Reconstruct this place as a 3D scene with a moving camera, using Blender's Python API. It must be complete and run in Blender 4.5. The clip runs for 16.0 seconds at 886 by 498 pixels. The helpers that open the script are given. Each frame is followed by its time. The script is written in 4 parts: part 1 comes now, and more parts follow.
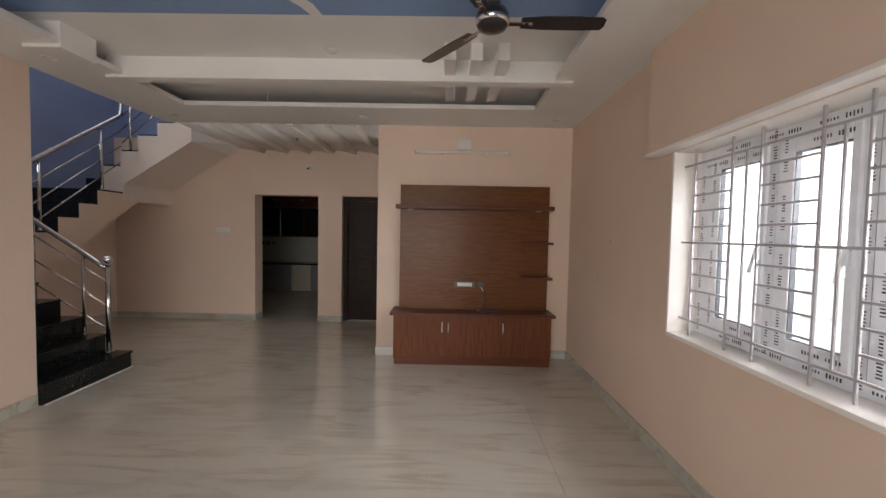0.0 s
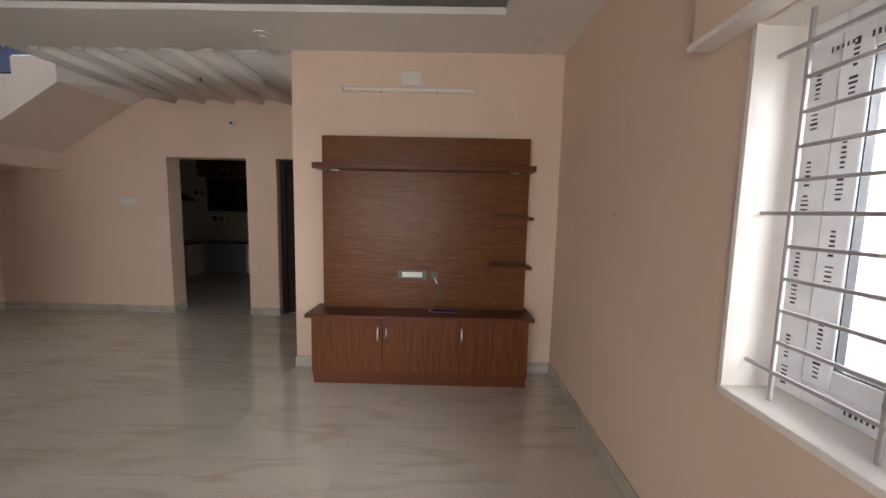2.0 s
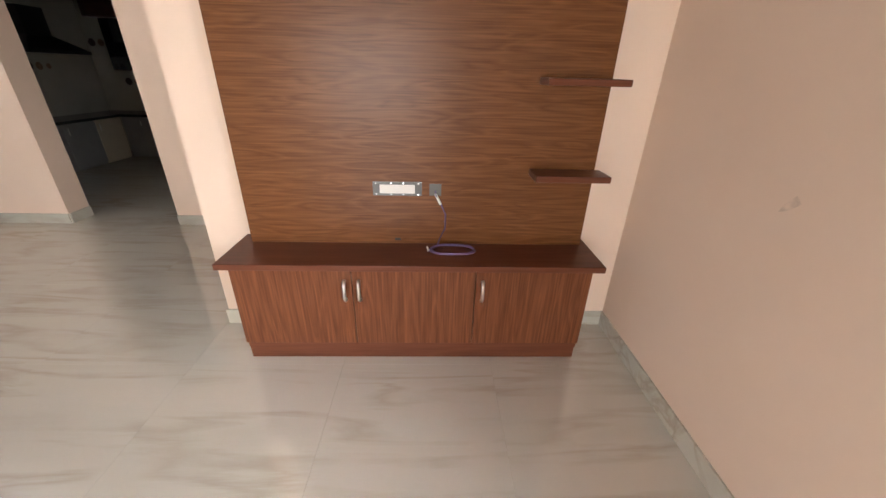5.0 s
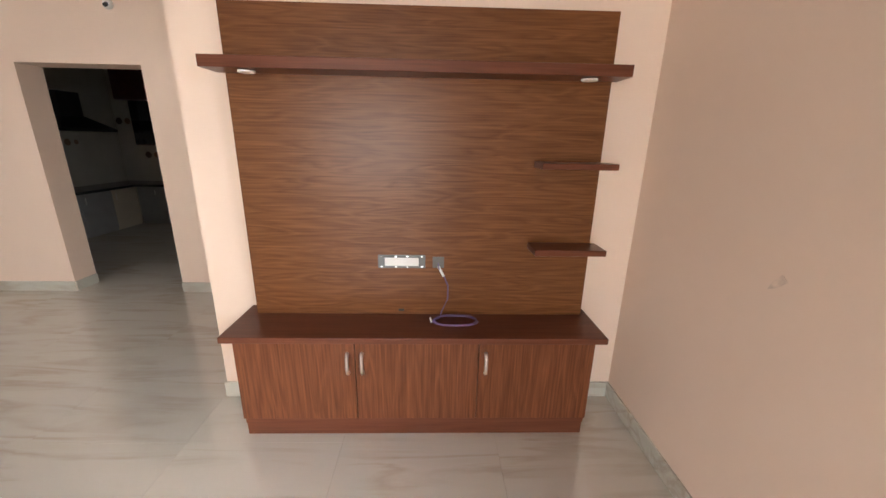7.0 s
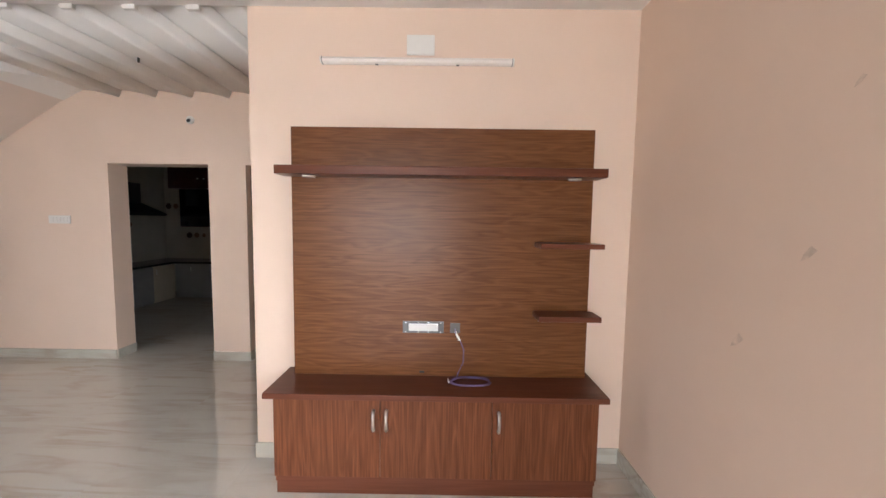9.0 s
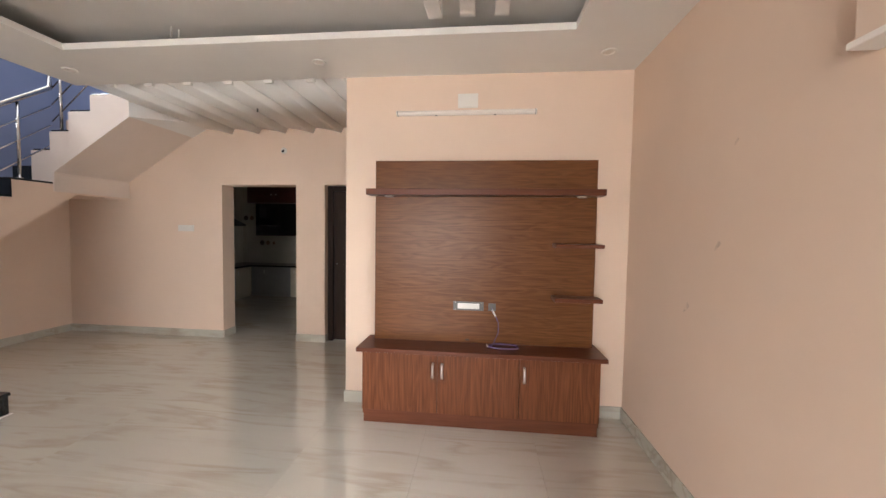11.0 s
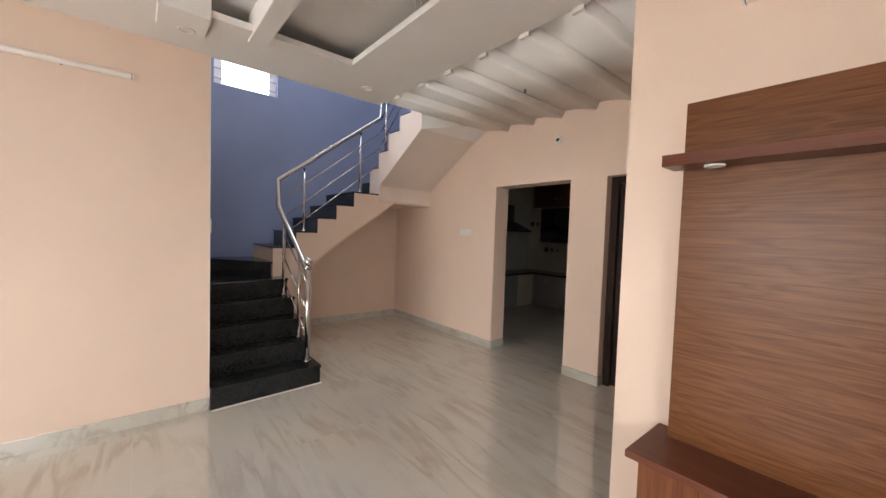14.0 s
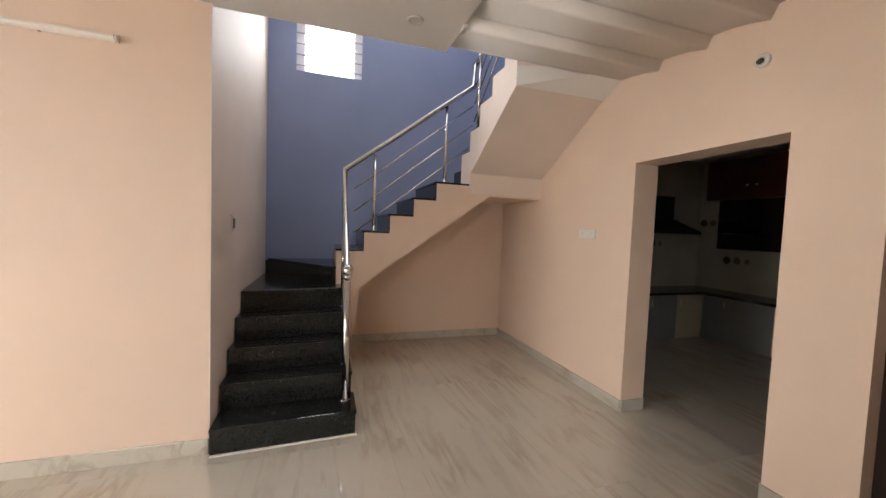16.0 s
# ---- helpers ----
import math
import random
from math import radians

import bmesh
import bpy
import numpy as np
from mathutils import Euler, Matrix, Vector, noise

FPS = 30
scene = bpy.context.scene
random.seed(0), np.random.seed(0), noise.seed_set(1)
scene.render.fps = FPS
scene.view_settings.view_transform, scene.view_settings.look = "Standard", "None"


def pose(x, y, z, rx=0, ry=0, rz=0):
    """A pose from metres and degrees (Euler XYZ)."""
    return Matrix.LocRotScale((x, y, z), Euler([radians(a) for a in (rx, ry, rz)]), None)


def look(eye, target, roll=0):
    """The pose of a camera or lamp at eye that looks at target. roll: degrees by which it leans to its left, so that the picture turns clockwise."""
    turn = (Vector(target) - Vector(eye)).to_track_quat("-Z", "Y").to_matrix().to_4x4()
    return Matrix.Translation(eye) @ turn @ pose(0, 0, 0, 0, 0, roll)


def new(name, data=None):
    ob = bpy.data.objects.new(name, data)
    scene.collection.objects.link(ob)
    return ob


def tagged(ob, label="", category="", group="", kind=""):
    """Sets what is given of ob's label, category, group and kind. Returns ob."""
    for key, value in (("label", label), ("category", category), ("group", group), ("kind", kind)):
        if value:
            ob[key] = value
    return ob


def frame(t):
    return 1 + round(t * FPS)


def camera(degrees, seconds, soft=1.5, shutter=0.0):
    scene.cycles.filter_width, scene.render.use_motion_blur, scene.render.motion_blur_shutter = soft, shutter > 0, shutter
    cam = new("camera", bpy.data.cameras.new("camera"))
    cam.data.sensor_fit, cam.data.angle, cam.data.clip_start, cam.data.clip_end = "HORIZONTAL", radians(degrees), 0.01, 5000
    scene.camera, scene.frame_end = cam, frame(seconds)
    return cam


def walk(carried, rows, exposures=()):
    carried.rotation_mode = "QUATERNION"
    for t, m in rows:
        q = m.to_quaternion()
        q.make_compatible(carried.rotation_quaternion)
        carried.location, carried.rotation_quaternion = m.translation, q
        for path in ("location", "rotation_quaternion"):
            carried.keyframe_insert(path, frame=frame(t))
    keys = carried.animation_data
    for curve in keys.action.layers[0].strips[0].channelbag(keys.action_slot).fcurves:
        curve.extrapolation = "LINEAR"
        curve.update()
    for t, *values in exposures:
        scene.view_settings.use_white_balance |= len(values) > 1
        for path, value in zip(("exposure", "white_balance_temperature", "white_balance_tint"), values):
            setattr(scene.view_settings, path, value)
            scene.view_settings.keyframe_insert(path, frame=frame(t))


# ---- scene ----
cam = camera(100.8, 16.0)
PATH = [
    (0, (0.144, 0.202, 1.5), (0.119, 2.201, 1.42), 1.1),
    (0.5, (0.413, 0.407, 1.519), (0.382, 2.405, 1.431), 1.2),
    (1, (0.533, 0.732, 1.495), (0.510, 2.730, 1.407), 1.3),
    (1.5, (0.595, 1.056, 1.48), (0.574, 3.052, 1.364), 1.2),
    (2, (0.657, 1.406, 1.463), (0.633, 3.395, 1.258), 1.2),
    (2.5, (0.645, 1.761, 1.448), (0.629, 3.723, 1.061), 1.3),
    (3, (0.630, 2.087, 1.429), (0.641, 4.010, 0.879), 1.3),
    (3.5, (0.618, 2.404, 1.405), (0.647, 4.269, 0.685), 1.4),
    (6, (0.501, 2.792, 1.483), (0.568, 4.589, 0.607), 1.2),
    (6.5, (0.504, 2.759, 1.504), (0.570, 4.624, 0.784), 1.0),
    (7, (0.515, 2.737, 1.511), (0.573, 4.656, 0.951), 1.1),
    (7.5, (0.515, 2.716, 1.532), (0.562, 4.671, 1.112), 0.9),
    (8, (0.511, 2.675, 1.547), (0.528, 4.653, 1.253), 0.8),
    (8.5, (0.496, 2.590, 1.546), (0.494, 4.579, 1.342), 0.8),
    (11, (0.448, 1.599, 1.505), (0.242, 3.587, 1.413), 0.9),
    (11.5, (0.459, 1.605, 1.481), (-0.007, 3.548, 1.402), 1.0),
    (12, (0.405, 1.715, 1.472), (-0.312, 3.580, 1.394), 1.3),
    (12.5, (0.377, 1.914, 1.474), (-0.586, 3.665, 1.399), 1.5),
    (13, (0.377, 2.170, 1.48), (-0.821, 3.769, 1.401), 1.7),
    (13.5, (0.283, 2.465, 1.483), (-1.113, 3.895, 1.399), 1.9),
    (14, (0.153, 2.733, 1.485), (-1.383, 4.011, 1.399), 1.9),
    (14.5, (0.013, 3.034, 1.499), (-1.645, 4.150, 1.408), 1.9),
    (15, (-0.208, 3.324, 1.506), (-1.974, 4.257, 1.403), 2.1),
    (15.5, (-0.440, 3.569, 1.467), (-2.275, 4.358, 1.372), 2.2),
    (16, (-0.641, 3.850, 1.489), (-2.542, 4.462, 1.386), 2.2),
]
EXPO = 1.0

# exposure follows the clip: darker against the window, brighter when it leaves the view
walk(cam, [(t, look(eye, target, roll)) for t, eye, target, roll in PATH],
     exposures=[(0.0, EXPO - 1.2, 6250, 10), (1.0, EXPO - 1.2, 6250, 10), (1.7, EXPO - 1.28, 6250, 10), (2.3, EXPO - 0.6, 6200, 10), (3.0, EXPO - 0.02, 6100, 10),
                (3.6, EXPO + 0.14, 6250, 10), (6.0, EXPO + 0.13, 6250, 10), (7.3, EXPO + 0.12, 6150, 10), (8.0, EXPO + 0.12, 5800, 10), (8.5, EXPO + 0.12, 5800, 10),
                (11.0, EXPO - 0.02, 6250, 10), (13.0, EXPO - 0.08, 6250, 10), (14.5, EXPO - 0.06, 6300, 10), (16.0, EXPO - 0.04, 6600, 10)])

# ---- world, sun, lamps ----
world = bpy.data.worlds.new("sky")
scene.world = world
world.use_nodes = True
wn = world.node_tree
sky = wn.nodes.new("ShaderNodeTexSky")
sky.sky_type = "NISHITA"
sky.sun_disc = False
sky.sun_elevation, sky.sun_rotation = radians(59), radians(207)
wn.links.new(sky.outputs[0], wn.nodes["Background"].inputs[0])
wn.nodes["Background"].inputs[1].default_value = 0.15
sun = new("sun", bpy.data.lights.new("sun", "SUN"))
sun.data.energy, sun.data.angle, sun.data.color = 3.5, radians(3), (1.0, 0.96, 0.9)
sun.matrix_world = look((-4.0, -8.0, 15.0), (0, 0, 0))


def area_lamp(name, m, sx, sy, watts, color):
    """Skylight that comes in through an opening; also the added fill at the stair top."""
    la = bpy.data.lights.new(name, "AREA")
    la.shape, la.size, la.size_y, la.energy, la.color = "RECTANGLE", sx, sy, watts, color
    ob = new(name, la)
    ob.matrix_world = m
    return ob


area_lamp("window_skylight", look((2.75, 0.75, 2.25), (0.0, 2.6, 1.2)), 1.8, 1.3, 310, (0.97, 0.98, 1.0))
area_lamp("front_skylight", look((-0.8, -2.9, 1.3), (-0.9, 2, 1.25)), 2.8, 2.2, 150, (1.0, 0.97, 0.93))
area_lamp("stair_skylight", look((-5.62, 3.86, 3.7), (-4.4, 4.2, 2.7)), 0.66, 0.7, 17, (0.92, 0.96, 1.0))
# added fill lamp below the closed stairwell ceiling; there is no opening above it
area_lamp("stair_top_fill", look((-4.1, 4.7, 5.3), (-4.1, 4.8, 2.0)), 1.4, 2.2, 18, (0.95, 0.97, 1.0))


# ---- materials ----
def mat(name, color, rough=0.5, metal=0.0, var=0.06, scale=6.0, bump=0.0, bscale=60.0, coat=0.0, spec=0.5, stretch=(1, 1, 1), color2=None, detail=6.0):
    m = bpy.data.materials.new(name)
    m.use_nodes = True
    t = m.node_tree
    n, l = t.nodes, t.links
    b = n["Principled BSDF"]
    tc = n.new("ShaderNodeTexCoord")
    mp = n.new("ShaderNodeMapping")
    mp.inputs["Scale"].default_value = stretch
    l.new(tc.outputs["Object"], mp.inputs[0])
    no = n.new("ShaderNodeTexNoise")
    no.inputs["Scale"].default_value, no.inputs["Detail"].default_value = scale, detail
    l.new(mp.outputs[0], no.inputs[0])
    ra = n.new("ShaderNodeValToRGB")
    c2 = color2 or tuple(min(1, c * (1 + var)) for c in color)
    c1 = color if color2 else tuple(c * (1 - var) for c in color)
    ra.color_ramp.elements[0].color, ra.color_ramp.elements[1].color = (*c1, 1), (*c2, 1)
    ra.color_ramp.elements[0].position, ra.color_ramp.elements[1].position = 0.32, 0.68
    l.new(no.outputs[0], ra.inputs[0])
    l.new(ra.outputs[0], b.inputs["Base Color"])
    b.inputs["Roughness"].default_value, b.inputs["Metallic"].default_value = rough, metal
    b.inputs["Specular IOR Level"].default_value = spec
    b.inputs["Coat Weight"].default_value = coat
    b.inputs["Coat Roughness"].default_value = 0.08
    if bump:
        nb = n.new("ShaderNodeTexNoise")
        nb.inputs["Scale"].default_value, nb.inputs["Detail"].default_value = bscale, 4
        l.new(tc.outputs["Object"], nb.inputs[0])
        bu = n.new("ShaderNodeBump")
        bu.inputs["Strength"].default_value, bu.inputs["Distance"].default_value = bump, 0.01
        l.new(nb.outputs[0], bu.inputs["Height"])
        l.new(bu.outputs[0], b.inputs["Normal"])
    return m


def wood_mat(name, axis, dark, light, rough=0.32, tight=1.0, flow=0.75):
    """Laminate with flowing grain along one axis: stretched, distorted bands with fine pores."""
    m = bpy.data.materials.new(name)
    m.use_nodes = True
    t = m.node_tree
    n, l = t.nodes, t.links
    b = n["Principled BSDF"]
    tc = n.new("ShaderNodeTexCoord")
    inf = n.new("ShaderNodeObjectInfo")
    add = n.new("ShaderNodeVectorMath")
    add.operation = "ADD"
    sc = n.new("ShaderNodeVectorMath")
    sc.operation = "SCALE"
    sc.inputs[0].default_value = (3.1, 5.3, 7.7)
    l.new(inf.outputs["Random"], sc.inputs["Scale"])
    l.new(tc.outputs["Object"], add.inputs[0])
    l.new(sc.outputs[0], add.inputs[1])
    mp = n.new("ShaderNodeMapping")
    st = [9.0 * tight, 9.0 * tight, 9.0 * tight]
    st["xyz".index(axis)] = flow
    mp.inputs["Scale"].default_value = st
    l.new(add.outputs[0], mp.inputs[0])
    n1 = n.new("ShaderNodeTexNoise")
    n1.inputs["Scale"].default_value, n1.inputs["Detail"].default_value, n1.inputs["Distortion"].default_value = 1.0, 1.6, 0.7
    l.new(mp.outputs[0], n1.inputs[0])
    mu = n.new("ShaderNodeMath")
    mu.operation = "MULTIPLY"
    mu.inputs[1].default_value = 5.0
    l.new(n1.outputs[0], mu.inputs[0])
    fr = n.new("ShaderNodeMath")
    fr.operation = "PINGPONG"
    fr.inputs[1].default_value = 0.5
    l.new(mu.outputs[0], fr.inputs[0])
    mp2 = n.new("ShaderNodeMapping")
    st2 = [170.0, 170.0, 170.0]
    st2["xyz".index(axis)] = 4.0
    mp2.inputs["Scale"].default_value = st2
    l.new(add.outputs[0], mp2.inputs[0])
    n2 = n.new("ShaderNodeTexNoise")
    n2.inputs["Scale"].default_value, n2.inputs["Detail"].default_value = 1.0, 3.0
    l.new(mp2.outputs[0], n2.inputs[0])
    mix = n.new("ShaderNodeMath")
    mix.operation = "MULTIPLY_ADD"
    mix.inputs[1].default_value = 0.42
    l.new(fr.outputs[0], mix.inputs[0])
    m2 = n.new("ShaderNodeMath")
    m2.operation = "MULTIPLY"
    m2.inputs[1].default_value = 0.7
    l.new(n2.outputs[0], m2.inputs[0])
    l.new(m2.outputs[0], mix.inputs[2])
    ra = n.new("ShaderNodeValToRGB")
    ra.color_ramp.elements[0].color, ra.color_ramp.elements[1].color = (*dark, 1), (*light, 1)
    ra.color_ramp.elements[0].position, ra.color_ramp.elements[1].position = 0.15, 0.75
    l.new(mix.outputs[0], ra.inputs[0])
    l.new(ra.outputs[0], b.inputs["Base Color"])
    b.inputs["Roughness"].default_value = rough
    b.inputs["Specular IOR Level"].default_value = 0.17
    bu = n.new("ShaderNodeBump")
    bu.inputs["Strength"].default_value, bu.inputs["Distance"].default_value = 0.12, 0.002
    l.new(mix.outputs[0], bu.inputs["Height"])
    l.new(bu.outputs[0], b.inputs["Normal"])
    return m


def marble_mat(name, base, vein, rough, axis="x"):
    """Polished vitrified tile: long soft veins, all running one way."""
    m = bpy.data.materials.new(name)
    m.use_nodes = True
    t = m.node_tree
    n, l = t.nodes, t.links
    b = n["Principled BSDF"]
    tc = n.new("ShaderNodeTexCoord")
    geo = n.new("ShaderNodeNewGeometry")
    inf = n.new("ShaderNodeObjectInfo")
    sc = n.new("ShaderNodeVectorMath")
    sc.operation = "SCALE"
    sc.inputs[0].default_value = (0.05, 0.12, 0.0)
    l.new(inf.outputs["Random"], sc.inputs["Scale"])
    add = n.new("ShaderNodeVectorMath")
    add.operation = "ADD"
    l.new(geo.outputs["Position"], add.inputs[0])
    l.new(sc.outputs[0], add.inputs[1])
    mp = n.new("ShaderNodeMapping")
    st = [4.6, 4.6, 4.6]
    st["xyz".index(axis)] = 0.55
    mp.inputs["Scale"].default_value = st
    mp.inputs["Rotation"].default_value = (0, 0, radians(4))
    l.new(add.outputs[0], mp.inputs[0])
    n1 = n.new("ShaderNodeTexNoise")
    n1.inputs["Scale"].default_value, n1.inputs["Detail"].default_value, n1.inputs["Distortion"].default_value = 1.3, 7.0, 0.6
    l.new(mp.outputs[0], n1.inputs[0])
    r1 = n.new("ShaderNodeValToRGB")
    e = r1.color_ramp.elements
    mid = tuple(0.75 * p + 0.25 * q for p, q in zip(base, vein))
    e[0].position, e[0].color = 0.3, (*mid, 1)
    e[1].position, e[1].color = 0.545, (*base, 1)
    x = e.new(0.405)
    x.color = (*base, 1)
    x = e.new(0.475)
    x.color = (*vein, 1)
    x = e.new(0.72)
    x.color = tuple(min(1, c * 1.05) for c in base) + (1,)
    l.new(n1.outputs[0], r1.inputs[0])
    n3 = n.new("ShaderNodeTexNoise")
    n3.inputs["Scale"].default_value, n3.inputs["Detail"].default_value = 2.2, 3
    l.new(add.outputs[0], n3.inputs[0])
    mx = n.new("ShaderNodeMix")
    mx.data_type = "RGBA"
    mx.inputs[7].default_value = (*base, 1)
    r3 = n.new("ShaderNodeMapRange")
    r3.inputs[1].default_value, r3.inputs[2].default_value = 0.38, 0.66
    l.new(n3.outputs[0], r3.inputs[0])
    l.new(r3.outputs[0], mx.inputs[0])
    l.new(r1.outputs[0], mx.inputs[6])
    l.new(mx.outputs[2], b.inputs["Base Color"])
    rr = n.new("ShaderNodeMapRange")
    rr.inputs[3].default_value, rr.inputs[4].default_value = rough * 0.7, rough * 1.5
    n4 = n.new("ShaderNodeTexNoise")
    n4.inputs["Scale"].default_value, n4.inputs["Detail"].default_value = 5.0, 5
    l.new(tc.outputs["Object"], n4.inputs[0])
    l.new(n4.outputs[0], rr.inputs[0])
    l.new(rr.outputs[0], b.inputs["Roughness"])
    b.inputs["Specular IOR Level"].default_value = 1.0
    b.inputs["IOR"].default_value = 1.75
    return m


PEACH = mat("peach_emulsion", (0.705, 0.54, 0.42), 0.62, var=0.025, scale=1.7, bump=0.05, bscale=140)
PEACH2 = mat("white_peach_emulsion", (0.70, 0.59, 0.51), 0.62, var=0.03, scale=2.2, bump=0.05, bscale=140)
BLUE = mat("blue_emulsion", (0.215, 0.265, 0.43), 0.55, var=0.05, scale=1.6, bump=0.05, bscale=120)
BLUECEIL = mat("blue_ceiling_paint", (0.22, 0.32, 0.52), 0.55, var=0.04, scale=2.0)
WHITE = mat("white_ceiling_paint", (0.76, 0.73, 0.69), 0.6, var=0.02, scale=2.5, bump=0.03, bscale=90)
CREAM = mat("cream_reveal_paint", (0.83, 0.77, 0.71), 0.5, var=0.02, scale=5)
MARBLE = marble_mat("vitrified_floor", (0.55, 0.505, 0.425), (0.455, 0.395, 0.31), 0.022)
GROUT = mat("grey_beige_grout", (0.52, 0.48, 0.405), 0.6)
SKIRT = marble_mat("vitrified_skirting", (0.52, 0.49, 0.41), (0.38, 0.33, 0.26), 0.2)
GRANITE = mat("black_granite", (0.006, 0.007, 0.007), 0.14, var=0.8, scale=70, color2=(0.022, 0.024, 0.023), detail=12, spec=0.4)
WALNUT_H = wood_mat("walnut_laminate_flat", "x", (0.080, 0.028, 0.0095), (0.192, 0.075, 0.027), 0.30, 2.1, 2.1)
WALNUT_V = wood_mat("walnut_laminate_upright", "z", (0.070, 0.022, 0.009), (0.205, 0.069, 0.029), 0.40, 1.9, 1.2)
WALNUT_D = wood_mat("walnut_laminate_edge", "x", (0.085, 0.027, 0.014), (0.15, 0.050, 0.026), 0.3)
STEEL = mat("polished_steel", (0.60, 0.58, 0.56), 0.12, 1.0, var=0.1, scale=20)
BRUSHED = mat("brushed_nickel", (0.75, 0.73, 0.70), 0.28, 1.0, var=0.08, scale=60)
DOORM = wood_mat("dark_door_laminate", "z", (0.016, 0.009, 0.007), (0.032, 0.018, 0.013), 0.42)
PVC = mat("white_upvc", (0.80, 0.81, 0.83), 0.35, var=0.03, scale=9)
FILM = mat("protective_film", (0.83, 0.84, 0.86), 0.25, var=0.05, scale=14)
INK = mat("black_print", (0.03, 0.03, 0.035), 0.5, var=0.2)
GRILLE = mat("grey_grille_paint", (0.40, 0.37, 0.375), 0.4, var=0.08, scale=25)
GASKET = mat("black_gasket", (0.02, 0.02, 0.022), 0.6)
PLASTIC = mat("white_plastic", (0.70, 0.67, 0.62), 0.45, var=0.02)
PLATE = mat("dark_grey_plate", (0.10, 0.095, 0.085), 0.4, var=0.1, scale=40)
TUBE = mat("frosted_tube", (0.80, 0.74, 0.68), 0.25, var=0.02)
FANB = mat("black_fan_enamel", (0.018, 0.014, 0.013), 0.3, var=0.3, scale=30, coat=0.4)
CHROME = mat("chrome", (0.75, 0.75, 0.76), 0.08, 1.0, var=0.03)
CABLE = mat("violet_cable", (0.11, 0.07, 0.16), 0.45)
COPPER = mat("copper_ends", (0.65, 0.42, 0.3), 0.35, 0.8)
KWALL = mat("ivory_kitchen_tile", (0.48, 0.45, 0.38), 0.25, var=0.06, scale=3)
KCAB = mat("grey_kitchen_laminate", (0.26, 0.26, 0.25), 0.35, var=0.05, scale=8)
KCABC = mat("cream_kitchen_laminate", (0.56, 0.49, 0.37), 0.35, var=0.04, scale=8)
MAROON = mat("maroon_laminate", (0.075, 0.018, 0.015), 0.3, var=0.2, scale=12)
DARKGLASS = mat("dark_glass", (0.012, 0.011, 0.011), 0.05, var=0.1, spec=0.6)
MOTIF = mat("brown_motif", (0.06, 0.035, 0.025), 0.4, var=0.3, scale=30)
MOTIF2 = mat("tan_motif", (0.22, 0.14, 0.08), 0.4, var=0.3, scale=30)
BLACK = mat("black_metal", (0.012, 0.012, 0.012), 0.28, var=0.2)
SCUFF = mat("grey_brown_scuff", (0.615, 0.47, 0.365), 0.7, var=0.2, scale=30)
PALEWALL = mat("pale_compound_wall", (0.80, 0.80, 0.76), 0.8, var=0.1, scale=3, bump=0.3, bscale=20)
EARTH = mat("dusty_ground", (0.72, 0.70, 0.66), 0.9, var=0.15, scale=1.5, bump=0.4, bscale=12)
GLASS = bpy.data.materials.new("window_glass")
GLASS.use_nodes = True
GLASS.node_tree.nodes["Principled BSDF"].inputs["Transmission Weight"].default_value = 1.0
GLASS.node_tree.nodes["Principled BSDF"].inputs["Roughness"].default_value = 0.0
GLASS.node_tree.nodes["Principled BSDF"].inputs["IOR"].default_value = 1.1


# ---- mesh helpers ----
def add_box(bm, x0, x1, y0, y1, z0, z1, bev=0.0, seg=2):
    x0, x1, y0, y1, z0, z1 = min(x0, x1), max(x0, x1), min(y0, y1), max(y0, y1), min(z0, z1), max(z0, z1)
    m = Matrix.LocRotScale(((x0 + x1) / 2, (y0 + y1) / 2, (z0 + z1) / 2), None, (x1 - x0, y1 - y0, z1 - z0))
    g = bmesh.ops.create_cube(bm, size=1.0, matrix=m)
    if bev:
        ed = {e for v in g["verts"] for e in v.link_edges}
        bmesh.ops.bevel(bm, geom=list(ed), offset=bev, segments=seg, affect="EDGES", profile=0.5)
    return bm


def boxm(*a, **k):
    return add_box(bmesh.new(), *a, **k)


def add_tube(bm, p, q, r, seg=14, r2=None):
    p, q = Vector(p), Vector(q)
    d = q - p
    m = Matrix.Translation((p + q) / 2) @ d.to_track_quat("Z", "Y").to_matrix().to_4x4()
    bmesh.ops.create_cone(bm, cap_ends=True, segments=seg, radius1=r, radius2=r if r2 is None else r2, depth=d.length, matrix=m)
    return bm


def tube(p, q, r, seg=14, r2=None):
    return add_tube(bmesh.new(), p, q, r, seg, r2)


def add_path(bm, pts, r, seg=10):
    """A round tube that follows points, with mitred bends."""
    pts = [Vector(p) for p in pts]
    rings = []
    up = Vector((0.13, 0.31, 0.94)).normalized()
    for i, p in enumerate(pts):
        a = (pts[i] - pts[i - 1]).normalized() if i else (pts[1] - pts[0]).normalized()
        b = (pts[i + 1] - pts[i]).normalized() if i < len(pts) - 1 else a
        t = (a + b).normalized()
        u = (up - up.dot(t) * t).normalized()
        w = t.cross(u)
        k = 1 / max(0.6, math.sqrt(max(0.05, (1 + a.dot(b)) / 2)))
        rings.append([bm.verts.new(p + r * (math.cos(s) * u + math.sin(s) * w) * (k if 0 < i < len(pts) - 1 else 1))
                      for s in [2 * math.pi * j / seg for j in range(seg)]])
    for r0, r1 in zip(rings, rings[1:]):
        for j in range(seg):
            bm.faces.new((r0[j], r0[(j + 1) % seg], r1[(j + 1) % seg], r1[j]))
    bm.faces.new(rings[0][::-1])
    bm.faces.new(rings[-1])
    return bm


